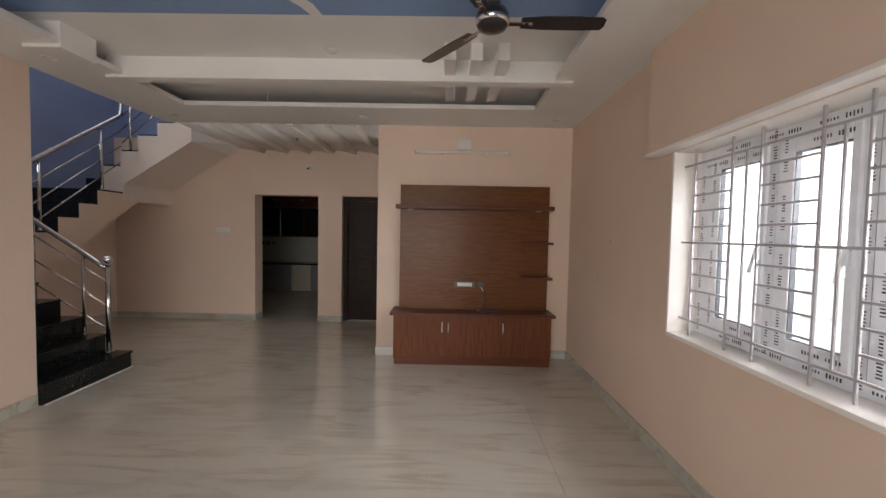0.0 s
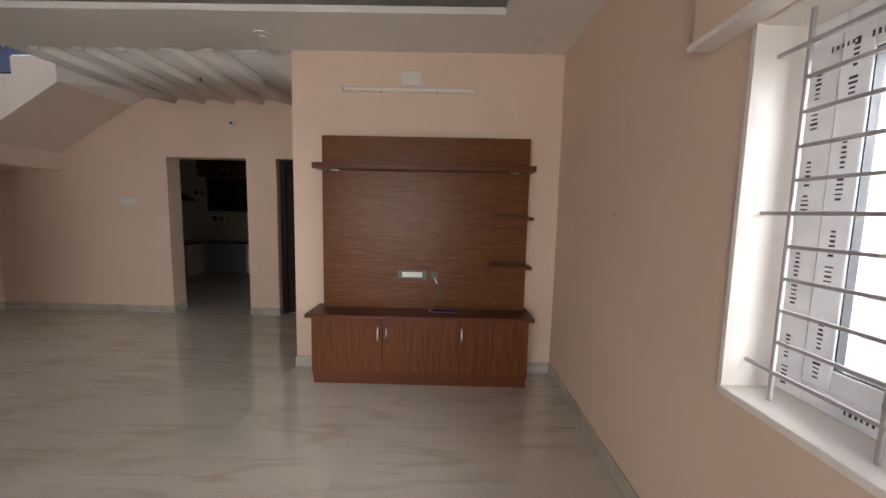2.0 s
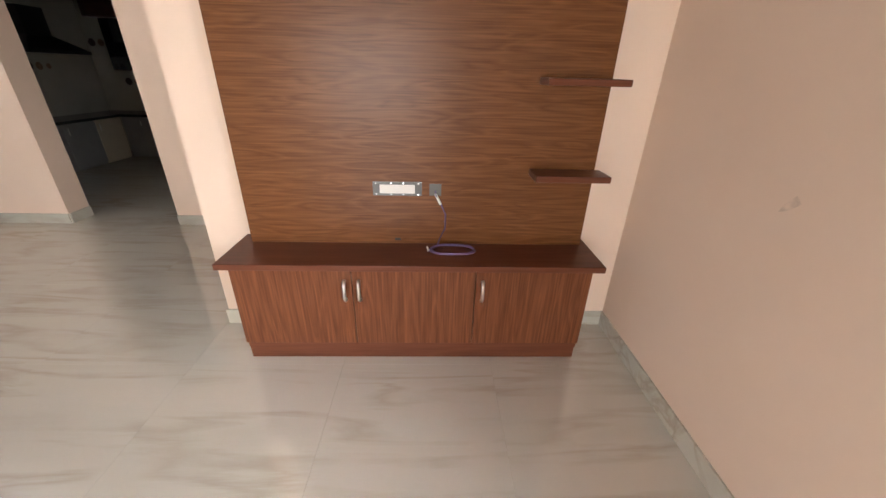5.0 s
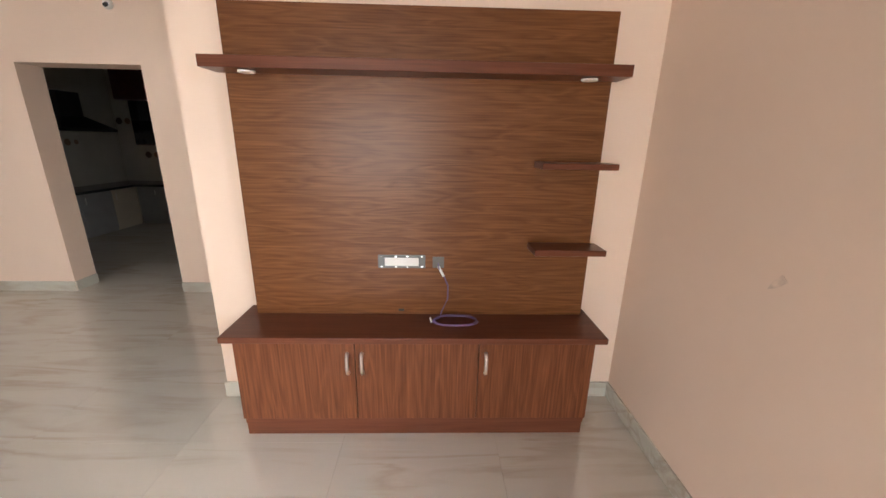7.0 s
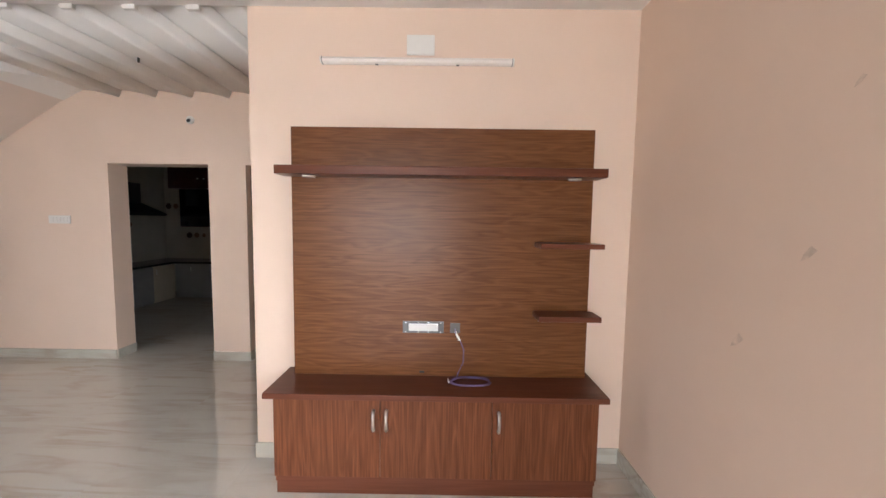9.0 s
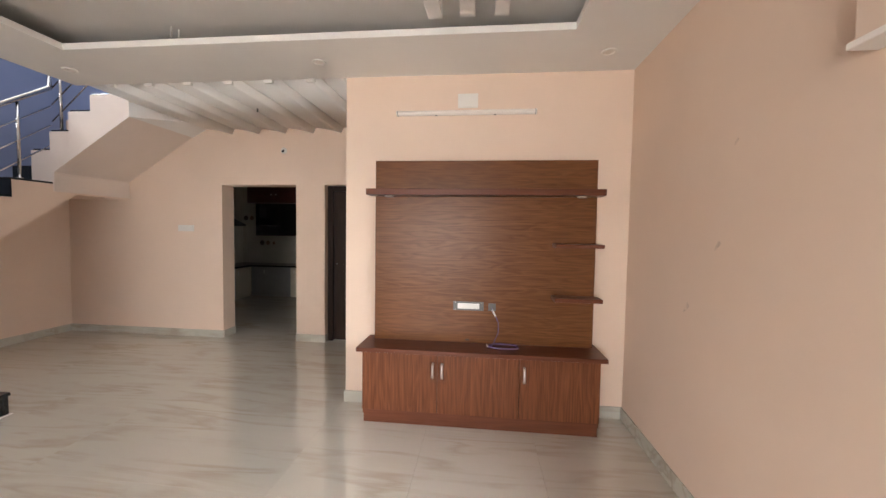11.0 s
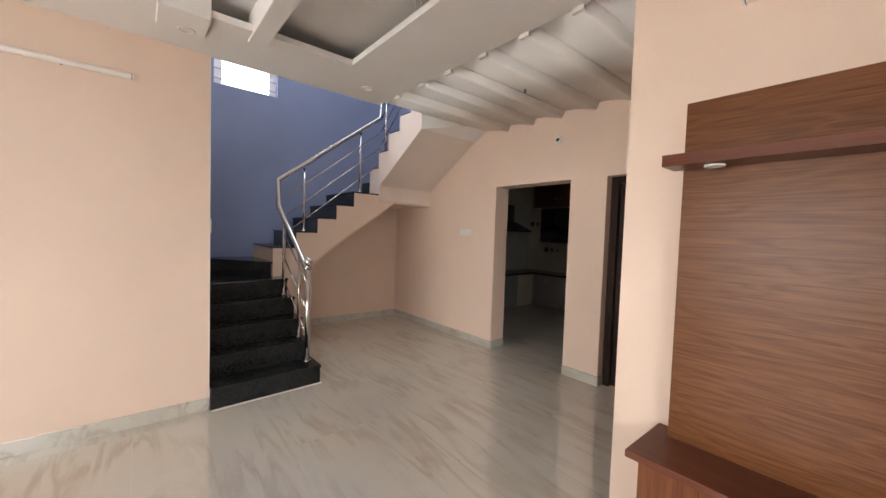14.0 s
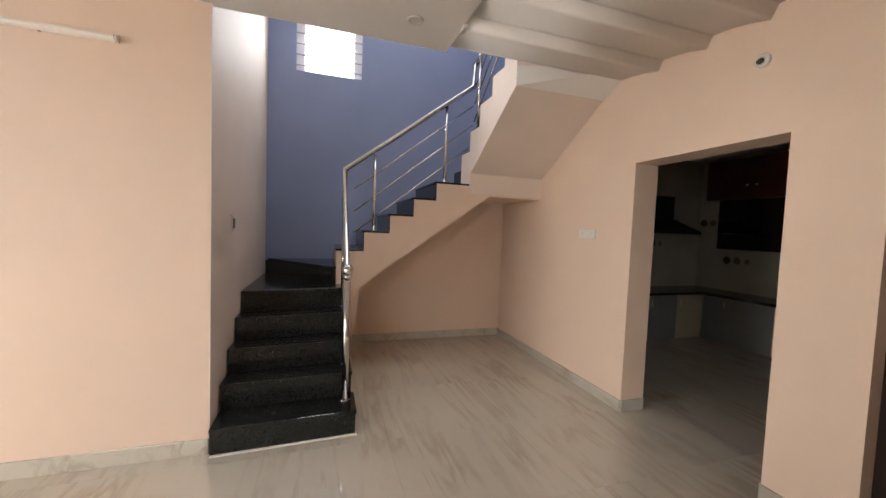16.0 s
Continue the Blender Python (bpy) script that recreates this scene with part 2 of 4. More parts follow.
def prism(poly, axis, a, b):
    """A polygon drawn in the plane across an axis, drawn out along it from a to b."""
    bm = bmesh.new()

    def P(u, v, w):
        return (w, u, v) if axis == "x" else (u, w, v) if axis == "y" else (u, v, w)
    lo = [bm.verts.new(P(u, v, a)) for u, v in poly]
    hi = [bm.verts.new(P(u, v, b)) for u, v in poly]
    bm.faces.new(lo)
    bm.faces.new(hi[::-1])
    for i in range(len(poly)):
        j = (i + 1) % len(poly)
        bm.faces.new((lo[i], hi[i], hi[j], lo[j]))
    bmesh.ops.recalc_face_normals(bm, faces=bm.faces)
    return bm


def lathe(profile, seg=24, m=None):
    bm = bmesh.new()
    rings = []
    for r, z in profile:
        rings.append([bm.verts.new((r * math.cos(2 * math.pi * j / seg), r * math.sin(2 * math.pi * j / seg), z)) for j in range(seg)])
    for r0, r1 in zip(rings, rings[1:]):
        for j in range(seg):
            bm.faces.new((r0[j], r0[(j + 1) % seg], r1[(j + 1) % seg], r1[j]))
    bm.faces.new(rings[0][::-1])
    bm.faces.new(rings[-1])
    bmesh.ops.recalc_face_normals(bm, faces=bm.faces)
    if m:
        bm.transform(m)
    return bm


def obj(name, bm, material, smooth=False):
    me = bpy.data.meshes.new(name)
    bm.normal_update()
    if smooth:
        for f in bm.faces:
            f.smooth = len(f.verts) == 4
    bm.to_mesh(me)
    bm.free()
    me.materials.append(material)
    return new(name, me)


def part(name, bm, material, parent, label="", smooth=False):
    ob = obj(name, bm, material, smooth)
    ob.parent = parent
    ob.matrix_parent_inverse = parent.matrix_basis.inverted() if parent.parent is None else Matrix.Identity(4)
    if label:
        ob["label"] = label
    return ob


def thing(name, at, label, category, group=""):
    ob = new(name)
    ob.empty_display_size = 0.1
    ob.location = at
    return tagged(ob, label, category, group)


def structure(name, bm, material, label, category="", smooth=False):
    return tagged(obj(name, bm, material, smooth), label, category or name.split("_")[0], kind="structure")


# ---- plan, in metres ----
XR, XL, XB = 1.618, -3.26, -5.42       # window wall, living left wall, stair wall
YT, YB, YF, YR = 4.67, 6.27, -1.7, 3.175   # television wall, back wall, front wall, stair return wall
ZC, ZS, ZT = 2.80, 2.96, 5.4              # false ceiling, slab, top of the stairwell
XP = -0.715                               # end of the television wall
WY0, WY1, WZ0, WZ1 = 0.83, 2.63, 0.885, 2.065   # window opening
D1, D2, DH = (-3.068, -2.01), (-1.615, -0.78), 2.10

# floor
floor = structure("floor", boxm(-5.7, 2.0, -2.0, 10.2, -0.15, -0.004), GROUT, "polished beige vitrified floor with soft grey-brown veins", "floor")

# window wall, with the opening cut through it
bm = bmesh.new()
for a in ((YF - 0.23, WY0, 0, 3.2), (WY1, YB, 0, 3.2), (WY0, WY1, 0, WZ0), (WY0, WY1, WZ1, 3.2)):
    add_box(bm, XR, XR + 0.27, a[0], a[1], a[2], a[3])
structure("wall_east", bm, PEACH, "peach painted wall with a wide window", "wall")
structure("wall_north_tv", boxm(XP, XR, YT, YT + 0.12, 0, 3.2), PEACH, "peach painted wall behind the television unit", "wall")
structure("wall_pier", boxm(XP, XP + 0.12, YT + 0.12, YB, 0, 3.2), PEACH, "peach side of the television wall", "wall")
bm = bmesh.new()
for a in ((XB - 0.23, D1[0], 0, ZT), (D1[1], D2[0], 0, DH), (D2[1], XP + 0.12, 0, DH), (D1[0], XP + 0.12, DH, 3.2), (D1[0], XP + 0.12, 3.2, ZT)):
    add_box(bm, a[0], a[1], YB, YB + 0.24, a[2], a[3])
structure("wall_back", bm, PEACH, "peach painted back wall with two doorways", "wall")
structure("wall_west", boxm(XL - 0.23, XL, YF - 0.23, 3.16, 0, 3.2), PEACH, "peach painted living room wall", "wall")
structure("wall_stair_return", prism([(XL - 0.0005, 3.1605), (XL - 0.0005, 3.170), (XB - 0.23, 3.172), (XB - 0.23, 3.1605)], "z", 0, ZT), PEACH2, "pale painted wall beside the stair", "wall")
# front wall behind the walk, with a wide opening
bm = bmesh.new()
for a in ((XL - 0.23, -1.9, 0, 3.2), (0.4, XR + 0.27, 0, 3.2), (-1.9, 0.4, 2.35, 3.2), (-1.9, 0.4, 0, 0.25)):
    add_box(bm, a[0], a[1], YF - 0.23, YF, a[2], a[3])
structure("wall_front", bm, PEACH, "peach painted front wall with a wide opening", "wall")
# stair wall: peach below the flight, blue above, with a high window
SW = (3.475, 4.245, 3.315, 4.10)
bm = bmesh.new()
for a in ((YR, SW[0], 1.0, ZT), (SW[1], YB, 1.0, ZT), (SW[0], SW[1], 1.0, SW[2]), (SW[0], SW[1], SW[3], ZT)):
    add_box(bm, XB - 0.23, XB, a[0], a[1], a[2], a[3])
structure("wall_stair_blue", bm, BLUE, "blue painted stairwell wall with a high window", "wall")
structure("wall_understair", boxm(XB - 0.23, XB, YR, YB, 0, 1.0), PEACH, "peach painted wall under the stair", "wall")
structure("wall_understair_upper", prism([(4.3, 1.0), (6.27, 1.0), (6.27, 1.90), (5.6, 1.90)], "x", XB, XB + 0.006), PEACH, "peach painted strip under the flight", "wall")
structure("wall_stair_upper_east", boxm(XL - 0.03, XL + 0.1, YR, YB, 3.2, ZT), PEACH2, "pale upper wall of the stairwell", "wall")
structure("wall_stair_upper_blue", boxm(XB, -3.49, YB - 0.006, YB, 3.0, ZT), BLUE, "blue painted back of the stairwell", "wall")
structure("ceiling_stairwell", boxm(XB - 0.23, XL + 0.1, YR - 0.2, YB + 0.24, ZT, ZT + 0.1), WHITE, "white ceiling of the stairwell", "ceiling")

# false ceiling: a border at ZC round a tray, slab above
TX0, TX1, TY0, TY1 = -2.64, 1.02, 0.2, 4.05
bm = bmesh.new()
for a in ((XL - 0.03, TX0, YF, YT), (TX1, XR, YF, YT), (TX0, TX1, YF, TY0), (TX0, TX1, TY1, YT)):
    add_box(bm, a[0], a[1], a[2], a[3], ZC, ZC + 0.045)
bmesh.ops.remove_doubles(bm, verts=bm.verts, dist=0.0005)
structure("ceiling_border", bm, WHITE, "white gypsum border of the tray ceiling", "ceiling")
structure("ceiling_edge", boxm(XL - 0.03, XL + 0.12, YR, YT, ZC + 0.045, 3.2), WHITE, "white edge of the ceiling at the stairwell", "ceiling")
structure("ceiling_slab", boxm(XL + 0.12, XR, 2.72, YT, ZS, ZS + 0.2), WHITE, "white upper ceiling inside the tray", "ceiling")
structure("ceiling_slab_blue", boxm(XL + 0.12, XR, YF, 2.72, ZS, ZS + 0.2), BLUECEIL, "blue painted upper ceiling inside the tray", "ceiling")
structure("ceiling_kitchen", boxm(-5.7, -0.5, YB + 0.24, 10.2, 2.8, 2.95), WHITE, "plain kitchen ceiling", "ceiling")
structure("ceiling_dining", boxm(XL - 0.09, XP, YT + 0.012, YB, 2.90, 3.2), WHITE, "white dining ceiling above the ribs", "ceiling")
structure("trim_squiggle", prism([(-0.91, 2.40), (-0.82, 2.40), (-0.80, 2.52), (-0.75, 2.60), (-0.73, 2.72), (-0.80, 2.72), (-0.84, 2.62), (-0.89, 2.55)], "z", ZS - 0.006, ZS), WHITE,
          "white painted wave on the blue ceiling", "trim")

# cross beam, stub block and short ribs of the tray ceiling
structure("ceiling_beam", boxm(TX0 - 0.15, TX1 + 0.15, 3.33, 3.45, ZC - 0.018, ZS, bev=0.004), WHITE, "white cross beam of the tray ceiling", "beam")
structure("ceiling_block", boxm(TX0 - 0.27, TX0 + 0.012, 2.82, 3.09, ZC - 0.025, ZS, bev=0.004), WHITE, "white square block on the ceiling border", "beam")
for x in (0.135, 0.34, 0.547):
    tagged(obj("ceiling_rib", add_box(boxm(x - 0.045, x + 0.045, 3.05, 3.329, ZS - 0.13, ZS, bev=0.003), x - 0.045, x + 0.045, 3.451, 3.92, ZS - 0.13, ZS, bev=0.003), WHITE),
           "short white gypsum rib across the tray ceiling", "rib", "ribs of the tray ceiling", "structure")


def louvre_rib(xa, xb, y0, y1, low, high, top):
    """A ceiling rib that swells down from one edge and stops at a sharp step on the other."""
    prof = [(xa + (xb - 0.012 - xa) * k / 10, high - (high - low) * (k / 10) ** 1.7) for k in range(11)]
    prof += [(xb - 0.002, low + 0.004), (xb + 0.006, low + 0.016), (xb + 0.03, high - 0.002), (xb + 0.03, top), (xa, top)]
    return prism(prof, "y", y0, y1)


RIBS = (-2.905, -2.525, -2.15, -1.765, -1.39, -1.01)
structure("ceiling_fascia", boxm(XL - 0.03, XP, YT - 0.012, YT + 0.012, ZC + 0.045, 3.2), WHITE, "white fascia at the end of the tray ceiling", "ceiling")
for k, x in enumerate(RIBS):
    xa = RIBS[k - 1] + 0.0305 if k else XL - 0.03
    rib = tagged(obj("ceiling_rib", louvre_rib(xa, x, YT + 0.012, YB, 2.774, 2.842, 2.9005), WHITE, True), "white gypsum rib running to the back wall", "rib", "ribs of the dining ceiling", "structure")
    part("end_cap", boxm(x - 0.062, x + 0.014, YT - 0.012, YT + 0.014, 2.772, 2.80, bev=0.002), PLASTIC, rib, "small white end block")
structure("ceiling_rib_end", louvre_rib(RIBS[-1] + 0.0305, XP - 0.031, YT + 0.012, YB, 2.80, 2.842, 2.9005), WHITE, "white gypsum rib cut short by the television wall", "rib", True)

# skirting
bm = bmesh.new()
H, T = 0.1, 0.012
add_box(bm, XR - T, XR, YF, YT, 0, H, 0.003)
add_box(bm, XP - T, XR - T, YT - T, YT, 0, H, 0.003)
add_box(bm, XP - T, XP, YT, YB - T, 0, H, 0.003)
add_box(bm, XB, D1[0], YB - T, YB, 0, H, 0.003)
add_box(bm, D1[1], D2[0], YB - T, YB, 0, H, 0.003)
add_box(bm, D1[0] - T + 0.012, D1[0] + T, YB, YB + 0.24, 0, H, 0.003)
add_box(bm, D1[1] - T, D1[1], YB, YB + 0.24, 0, H, 0.003)
add_box(bm, D2[0], D2[0] + T, YB - T, YB + 0.09, 0, H, 0.003)
add_box(bm, XL, XL + T, YF, 3.165, 0, H, 0.003)
add_box(bm, XB, XB + T, 4.2, YB - T, 0, H, 0.003)
structure("baseboard", bm, SKIRT, "beige vitrified tile skirting", "skirting")

# boxed lintel over the window
structure("lintel_box", boxm(XR - 0.08, XR, YF, 2.835, 2.09, ZC, bev=0.003), PEACH, "peach boxed-out lintel above the window", "lintel")
structure("lintel_lip", boxm(XR - 0.09, XR + 0.0, YF, 2.85, 2.068, 2.09, bev=0.004), CREAM, "cream lip under the lintel", "trim")
# window reveal lining
bm = bmesh.new()
R_ = 0.006
add_box(bm, XR - 0.012, XR + 0.17, WY1 - R_, WY1 + 0.012, WZ0 - 0.02, WZ1)
add_box(bm, XR - 0.012, XR + 0.17, WY0 - 0.012, WY0 + R_, WZ0 - 0.02, WZ1)
add_box(bm, XR - 0.02, XR + 0.17, WY0, WY1 - R_, WZ0 - 0.02, WZ0 + R_, 0.003)
add_box(bm, XR + 0.002, XR + 0.17, WY0, WY1 - R_, WZ1 - R_, WZ1)
structure("window_reveal", bm, CREAM, "cream painted window reveal and sill", "window sill")


def printed_strip(bm, at, along, across, length, width, rng):
    """Rows of small dark bars, the print on the protective film, on a strip facing -x."""
    s = 0.03
    while s < length - 0.12:
        for wd, n_ in ((0.021, 5), (0.015, 6)):
            for k in range(n_):
                a = s + k * 0.014
                p = Vector(at) + Vector(along) * a + Vector(across) * width * 0.5
                q = Vector(along) * rng.uniform(0.004, 0.0075) + Vector(across) * (wd * rng.uniform(0.7, 1.15)) + Vector((0.0012, 0, 0))
                add_box(bm, p.x, p.x - 0.0012, p.y - abs(q.y) / 2, p.y + abs(q.y) / 2, p.z - abs(q.z) / 2, p.z + abs(q.z) / 2)
            s += n_ * 0.014 + (0.02 if n_ == 5 else 0.0)
        s += rng.uniform(0.06, 0.12)


def build_window():
    rng = random.Random(4)
    w = tagged(new("window_1"), "white uPVC window still wrapped in printed protective film", "window", kind="structure")
    w.location = (XR + 0.2, (WY0 + WY1) / 2, WZ0)
    x0, x1 = XR + 0.165, XR + 0.235
    y0, y1, z0, z1 = WY0 + 0.007, WY1 - 0.007, WZ0 + 0.007, WZ1 - 0.007
    f = 0.066
    bm = bmesh.new()
    for a in ((y0, y0 + f, z0, z1), (2.5265, y1, z0, z1), (y0 + f, 2.5265, z0, z0 + f), (y0 + f, 2.5265, z1 - f, z1)):
        add_box(bm, x0, x1, *a, bev=0.004)
    glasses = ((2.437, 2.15), (1.966, 1.72), (1.535, 1.29), (1.105, 0.935))
    fr = part("window_frame", bm, FILM, w, "white frame under printed film")
    sl, sr = 0.085, 0.035
    mullions = [((g1[1] - sr) + (g2[0] + sl)) / 2 for g1, g2 in zip(glasses, glasses[1:])]
    for (g1, g2), my in zip(zip(glasses, glasses[1:]), mullions):
        h = (g1[1] - sr - g2[0] - sl) / 2 - 0.002
        part("mullion", boxm(x0, x1, my - h, my + h, z0 + f, z1 - f, bev=0.004), FILM, w)
    for gb, ga in glasses:
        b, a = gb + sl, ga - sr
        s = 0.07
        bm = bmesh.new()
        zz0, zz1 = z0 + f + 0.002, z1 - f - 0.002
        for q in ((a, ga, zz0, zz1), (gb, b, zz0, zz1), (ga, gb, zz0, zz0 + s), (ga, gb, zz1 - s, zz1)):
            add_box(bm, x0 - 0.012, x1 - 0.01, *q, bev=0.005)
        sash = part("sash", bm, FILM, w, "white sash under printed film")
        g = 0.0035
        bm = bmesh.new()
        for q in ((ga, ga + g, zz0 + s, zz1 - s), (gb - g, gb, zz0 + s, zz1 - s), (ga + g, gb - g, zz0 + s, zz0 + s + g), (ga + g, gb - g, zz1 - s - g, zz1 - s), (b, b + 0.004, zz0, zz1)):
            add_box(bm, x0 - 0.006, x0 + 0.02, *q)
        part("gasket", bm, GASKET, sash)
        pane = part("pane", boxm(x0 + 0.022, x0 + 0.027, ga + 0.001, gb - 0.001, zz0 + s + 0.001, zz1 - s - 0.001), GLASS, w)
        pane.visible_shadow = False
        bm = bmesh.new()
        printed_strip(bm, (x0 - 0.0125, gb, zz0), (0, 0, 1), (0, 1, 0), zz1 - zz0, sl, rng)
        printed_strip(bm, (x0 - 0.0125, a, zz1 - s), (0, 1, 0), (0, 0, 1), b - a, s, rng)
        printed_strip(bm, (x0 - 0.0125, a, zz0), (0, 1, 0), (0, 0, 1), b - a, s, rng)
        part("print", bm, INK, sash, "dark printing on the film")
        # handle on the closing stile
        hy = a + 0.02
        part("handle", add_tube(boxm(x0 - 0.03, x0 - 0.012, hy - 0.012, hy + 0.012, 1.40, 1.47, bev=0.004), (x0 - 0.03, hy, 1.46), (x0 - 0.055, hy + 0.01, 1.33), 0.008), PVC, sash)
    bm = bmesh.new()
    printed_strip(bm, (x0 - 0.0005, y1 - f, z0), (0, 0, 1), (0, 1, 0), z1 - z0, f, rng)
    printed_strip(bm, (x0 - 0.0005, y0, z1 - f), (0, 1, 0), (0, 0, 1), y1 - y0, f, rng)
    printed_strip(bm, (x0 - 0.0005, y0, z0), (0, 1, 0), (0, 0, 1), y1 - y0, f, rng)
    for my in mullions:
        printed_strip(bm, (x0 - 0.0005, my - 0.03, z0), (0, 0, 1), (0, 1, 0), z1 - z0, 0.06, rng)
    part("print", bm, INK, fr, "dark printing on the film")


build_window()


def build_grille():
    g = tagged(thing("window_grille", (XR + 0.065, (WY0 + WY1) / 2, WZ0), "grey painted steel window grille with ladder panels", "grille"))
    x = XR + 0.062
    tall = [2.52, 2.225, 2.04, 1.745, 1.57, 1.275, 1.10]
    for y in tall:
        part("upright_bar", boxm(x - 0.006, x + 0.006, y - 0.006, y + 0.006, WZ0 + 0.006, WZ1 - 0.006, bev=0.002, seg=1), GRILLE, g)
    for y in (2.13, 1.66, 1.19):
        part("upright_bar", boxm(x - 0.005, x + 0.005, y - 0.005, y + 0.005, 0.985, 1.965, bev=0.0015, seg=1), GRILLE, g)
    for z in (0.985, 1.478, 1.965):
        part("cross_bar", boxm(x - 0.0065, x + 0.0065, WY0 + 0.006, WY1 - 0.006, z - 0.006, z + 0.006, bev=0.002, seg=1), GRILLE, g)
    for a, b in ((2.225, 2.52), (1.745, 2.04), (1.275, 1.57)):
        for z0_, z1_ in ((0.985, 1.478), (1.478, 1.965)):
            for k in range(1, 5):
                z = z0_ + (z1_ - z0_) * k / 5
                part("rung", boxm(x - 0.005, x + 0.005, a, b, z - 0.005, z + 0.005), GRILLE, g)


build_grille()

# ---- television unit ----
def build_tv_panel():
    p = thing("tv_back_panel", (0.457, YT, 0.60), "walnut laminate television back panel on the wall", "wall panel")
    part("panel", boxm(-0.425, 1.338, YT - 0.105, YT, 0.605, 2.08, bev=0.002), WALNUT_H, p)
    bm = bmesh.new()
    add_box(bm, -0.462, 1.362, YT - 0.25, YT - 0.105, 1.792, 1.84, bev=0.003)
    sh = part("shelf", bm, WALNUT_D, p, "long thin walnut shelf")
    for x in (-0.29, 1.20):
        part("spot_light", lathe([(0.034, -0.008), (0.036, -0.004), (0.036, 0.0)], 20, pose(x, YT - 0.19, 1.789)), PLASTIC, sh, "small round white cabinet light", True)
    part("shelf", boxm(1.01, 1.362, YT - 0.25, YT - 0.105, 1.40, 1.428, bev=0.003), WALNUT_D, p, "short walnut side shelf")
    part("shelf", boxm(1.01, 1.362, YT - 0.25, YT - 0.105, 0.988, 1.018, bev=0.003), WALNUT_D, p, "short walnut side shelf")
    part("cut_out", boxm(0.517, 0.577, YT - 0.108, YT - 0.104, 0.875, 0.935), PLATE, p, "dark cable cut-out")
    part("cable_notch", boxm(0.335, 0.365, YT - 0.109, YT - 0.10, 0.625, 0.637), GASKET, p)


build_tv_panel()


def build_tv_cabinet():
    c = thing("tv_cabinet", (0.44, 4.5, 0), "low walnut laminate television cabinet with three doors", "cabinet")
    x0, x1, yf = -0.462, 1.343, 4.352
    part("body", boxm(x0, x1, yf + 0.02, YT, 0.06, 0.572, bev=0.002), WALNUT_V, c)
    part("plinth", boxm(x0 + 0.012, x1 - 0.012, yf + 0.008, YT, 0.0, 0.10, bev=0.002), WALNUT_D, c, "walnut kick board")
    part("top", boxm(x0 - 0.035, x1 + 0.035, yf - 0.05, YT, 0.574, 0.606, bev=0.004), WALNUT_D, c, "dark walnut top with a clean edge")
    for a, b, hs in ((x0 + 0.002, 0.132, (0.098,)), (0.136, 0.752, (0.170,)), (0.756, x1 - 0.002, (0.790,))):
        d = part("door", boxm(a, b, yf, yf + 0.0195, 0.104, 0.568, bev=0.0015), WALNUT_V, c)
        for h in hs:
            pts = [(h, yf, 0.385), (h, yf - 0.012, 0.388), (h, yf - 0.022, 0.405), (h, yf - 0.026, 0.44), (h, yf - 0.022, 0.475), (h, yf - 0.012, 0.492), (h, yf, 0.495)]
            bm = add_path(bmesh.new(), pts, 0.0085, 10)
            part("handle", bm, BRUSHED, d, "arched nickel handle", True)


build_tv_cabinet()


def socket_plate(x, y, z):
    s = thing("socket_plate", (x, y, z), "white modular socket strip in a dark grey plate", "socket")
    part("back_plate", boxm(x - 0.123, x + 0.123, y - 0.006, y, z - 0.036, z + 0.036, bev=0.002), PLATE, s)
    part("module", boxm(x - 0.088, x + 0.088, y - 0.013, y - 0.006, z - 0.022, z + 0.022, bev=0.003), PLASTIC, s, "white switch module")
    for k in (-0.105, -0.03, 0.03, 0.105):
        for dz in (-0.028, 0.028):
            part("screw", tube((x + k, y - 0.0065, z + dz), (x + k, y - 0.008, z + dz), 0.0035, 8), CHROME, s)


socket_plate(0.356, YT - 0.105, 0.908)
cb = thing("cable", (0.55, 4.55, 0.61), "thin violet cable coiled on the cabinet top", "cable")
pts = [(0.547, YT - 0.108, 0.90), (0.55, YT - 0.125, 0.88), (0.575, YT - 0.13, 0.84), (0.60, YT - 0.12, 0.78), (0.60, YT - 0.115, 0.70), (0.57, YT - 0.125, 0.635), (0.56, YT - 0.15, 0.613)]
for k in range(34):
    a = 2.4 + k * 0.42
    pts.append((0.64 + (0.115 + 0.006 * math.sin(k)) * math.cos(a), 4.47 + (0.055 + 0.004 * math.cos(k * 1.7)) * math.sin(a), 0.611 + 0.00035 * k))
pts += [(0.53, 4.47, 0.622), (0.515, 4.45, 0.616)]
part("lead", add_path(bmesh.new(), pts, 0.0035, 6), CABLE, cb, "", True)
part("end", tube((0.515, 4.45, 0.618), (0.508, 4.485, 0.622), 0.005, 8), PLASTIC, cb, "pale cable end")
part("end", tube((0.548, YT - 0.118, 0.885), (0.575, YT - 0.138, 0.838), 0.006, 8), PLASTIC, cb, "white sleeve at the wall")


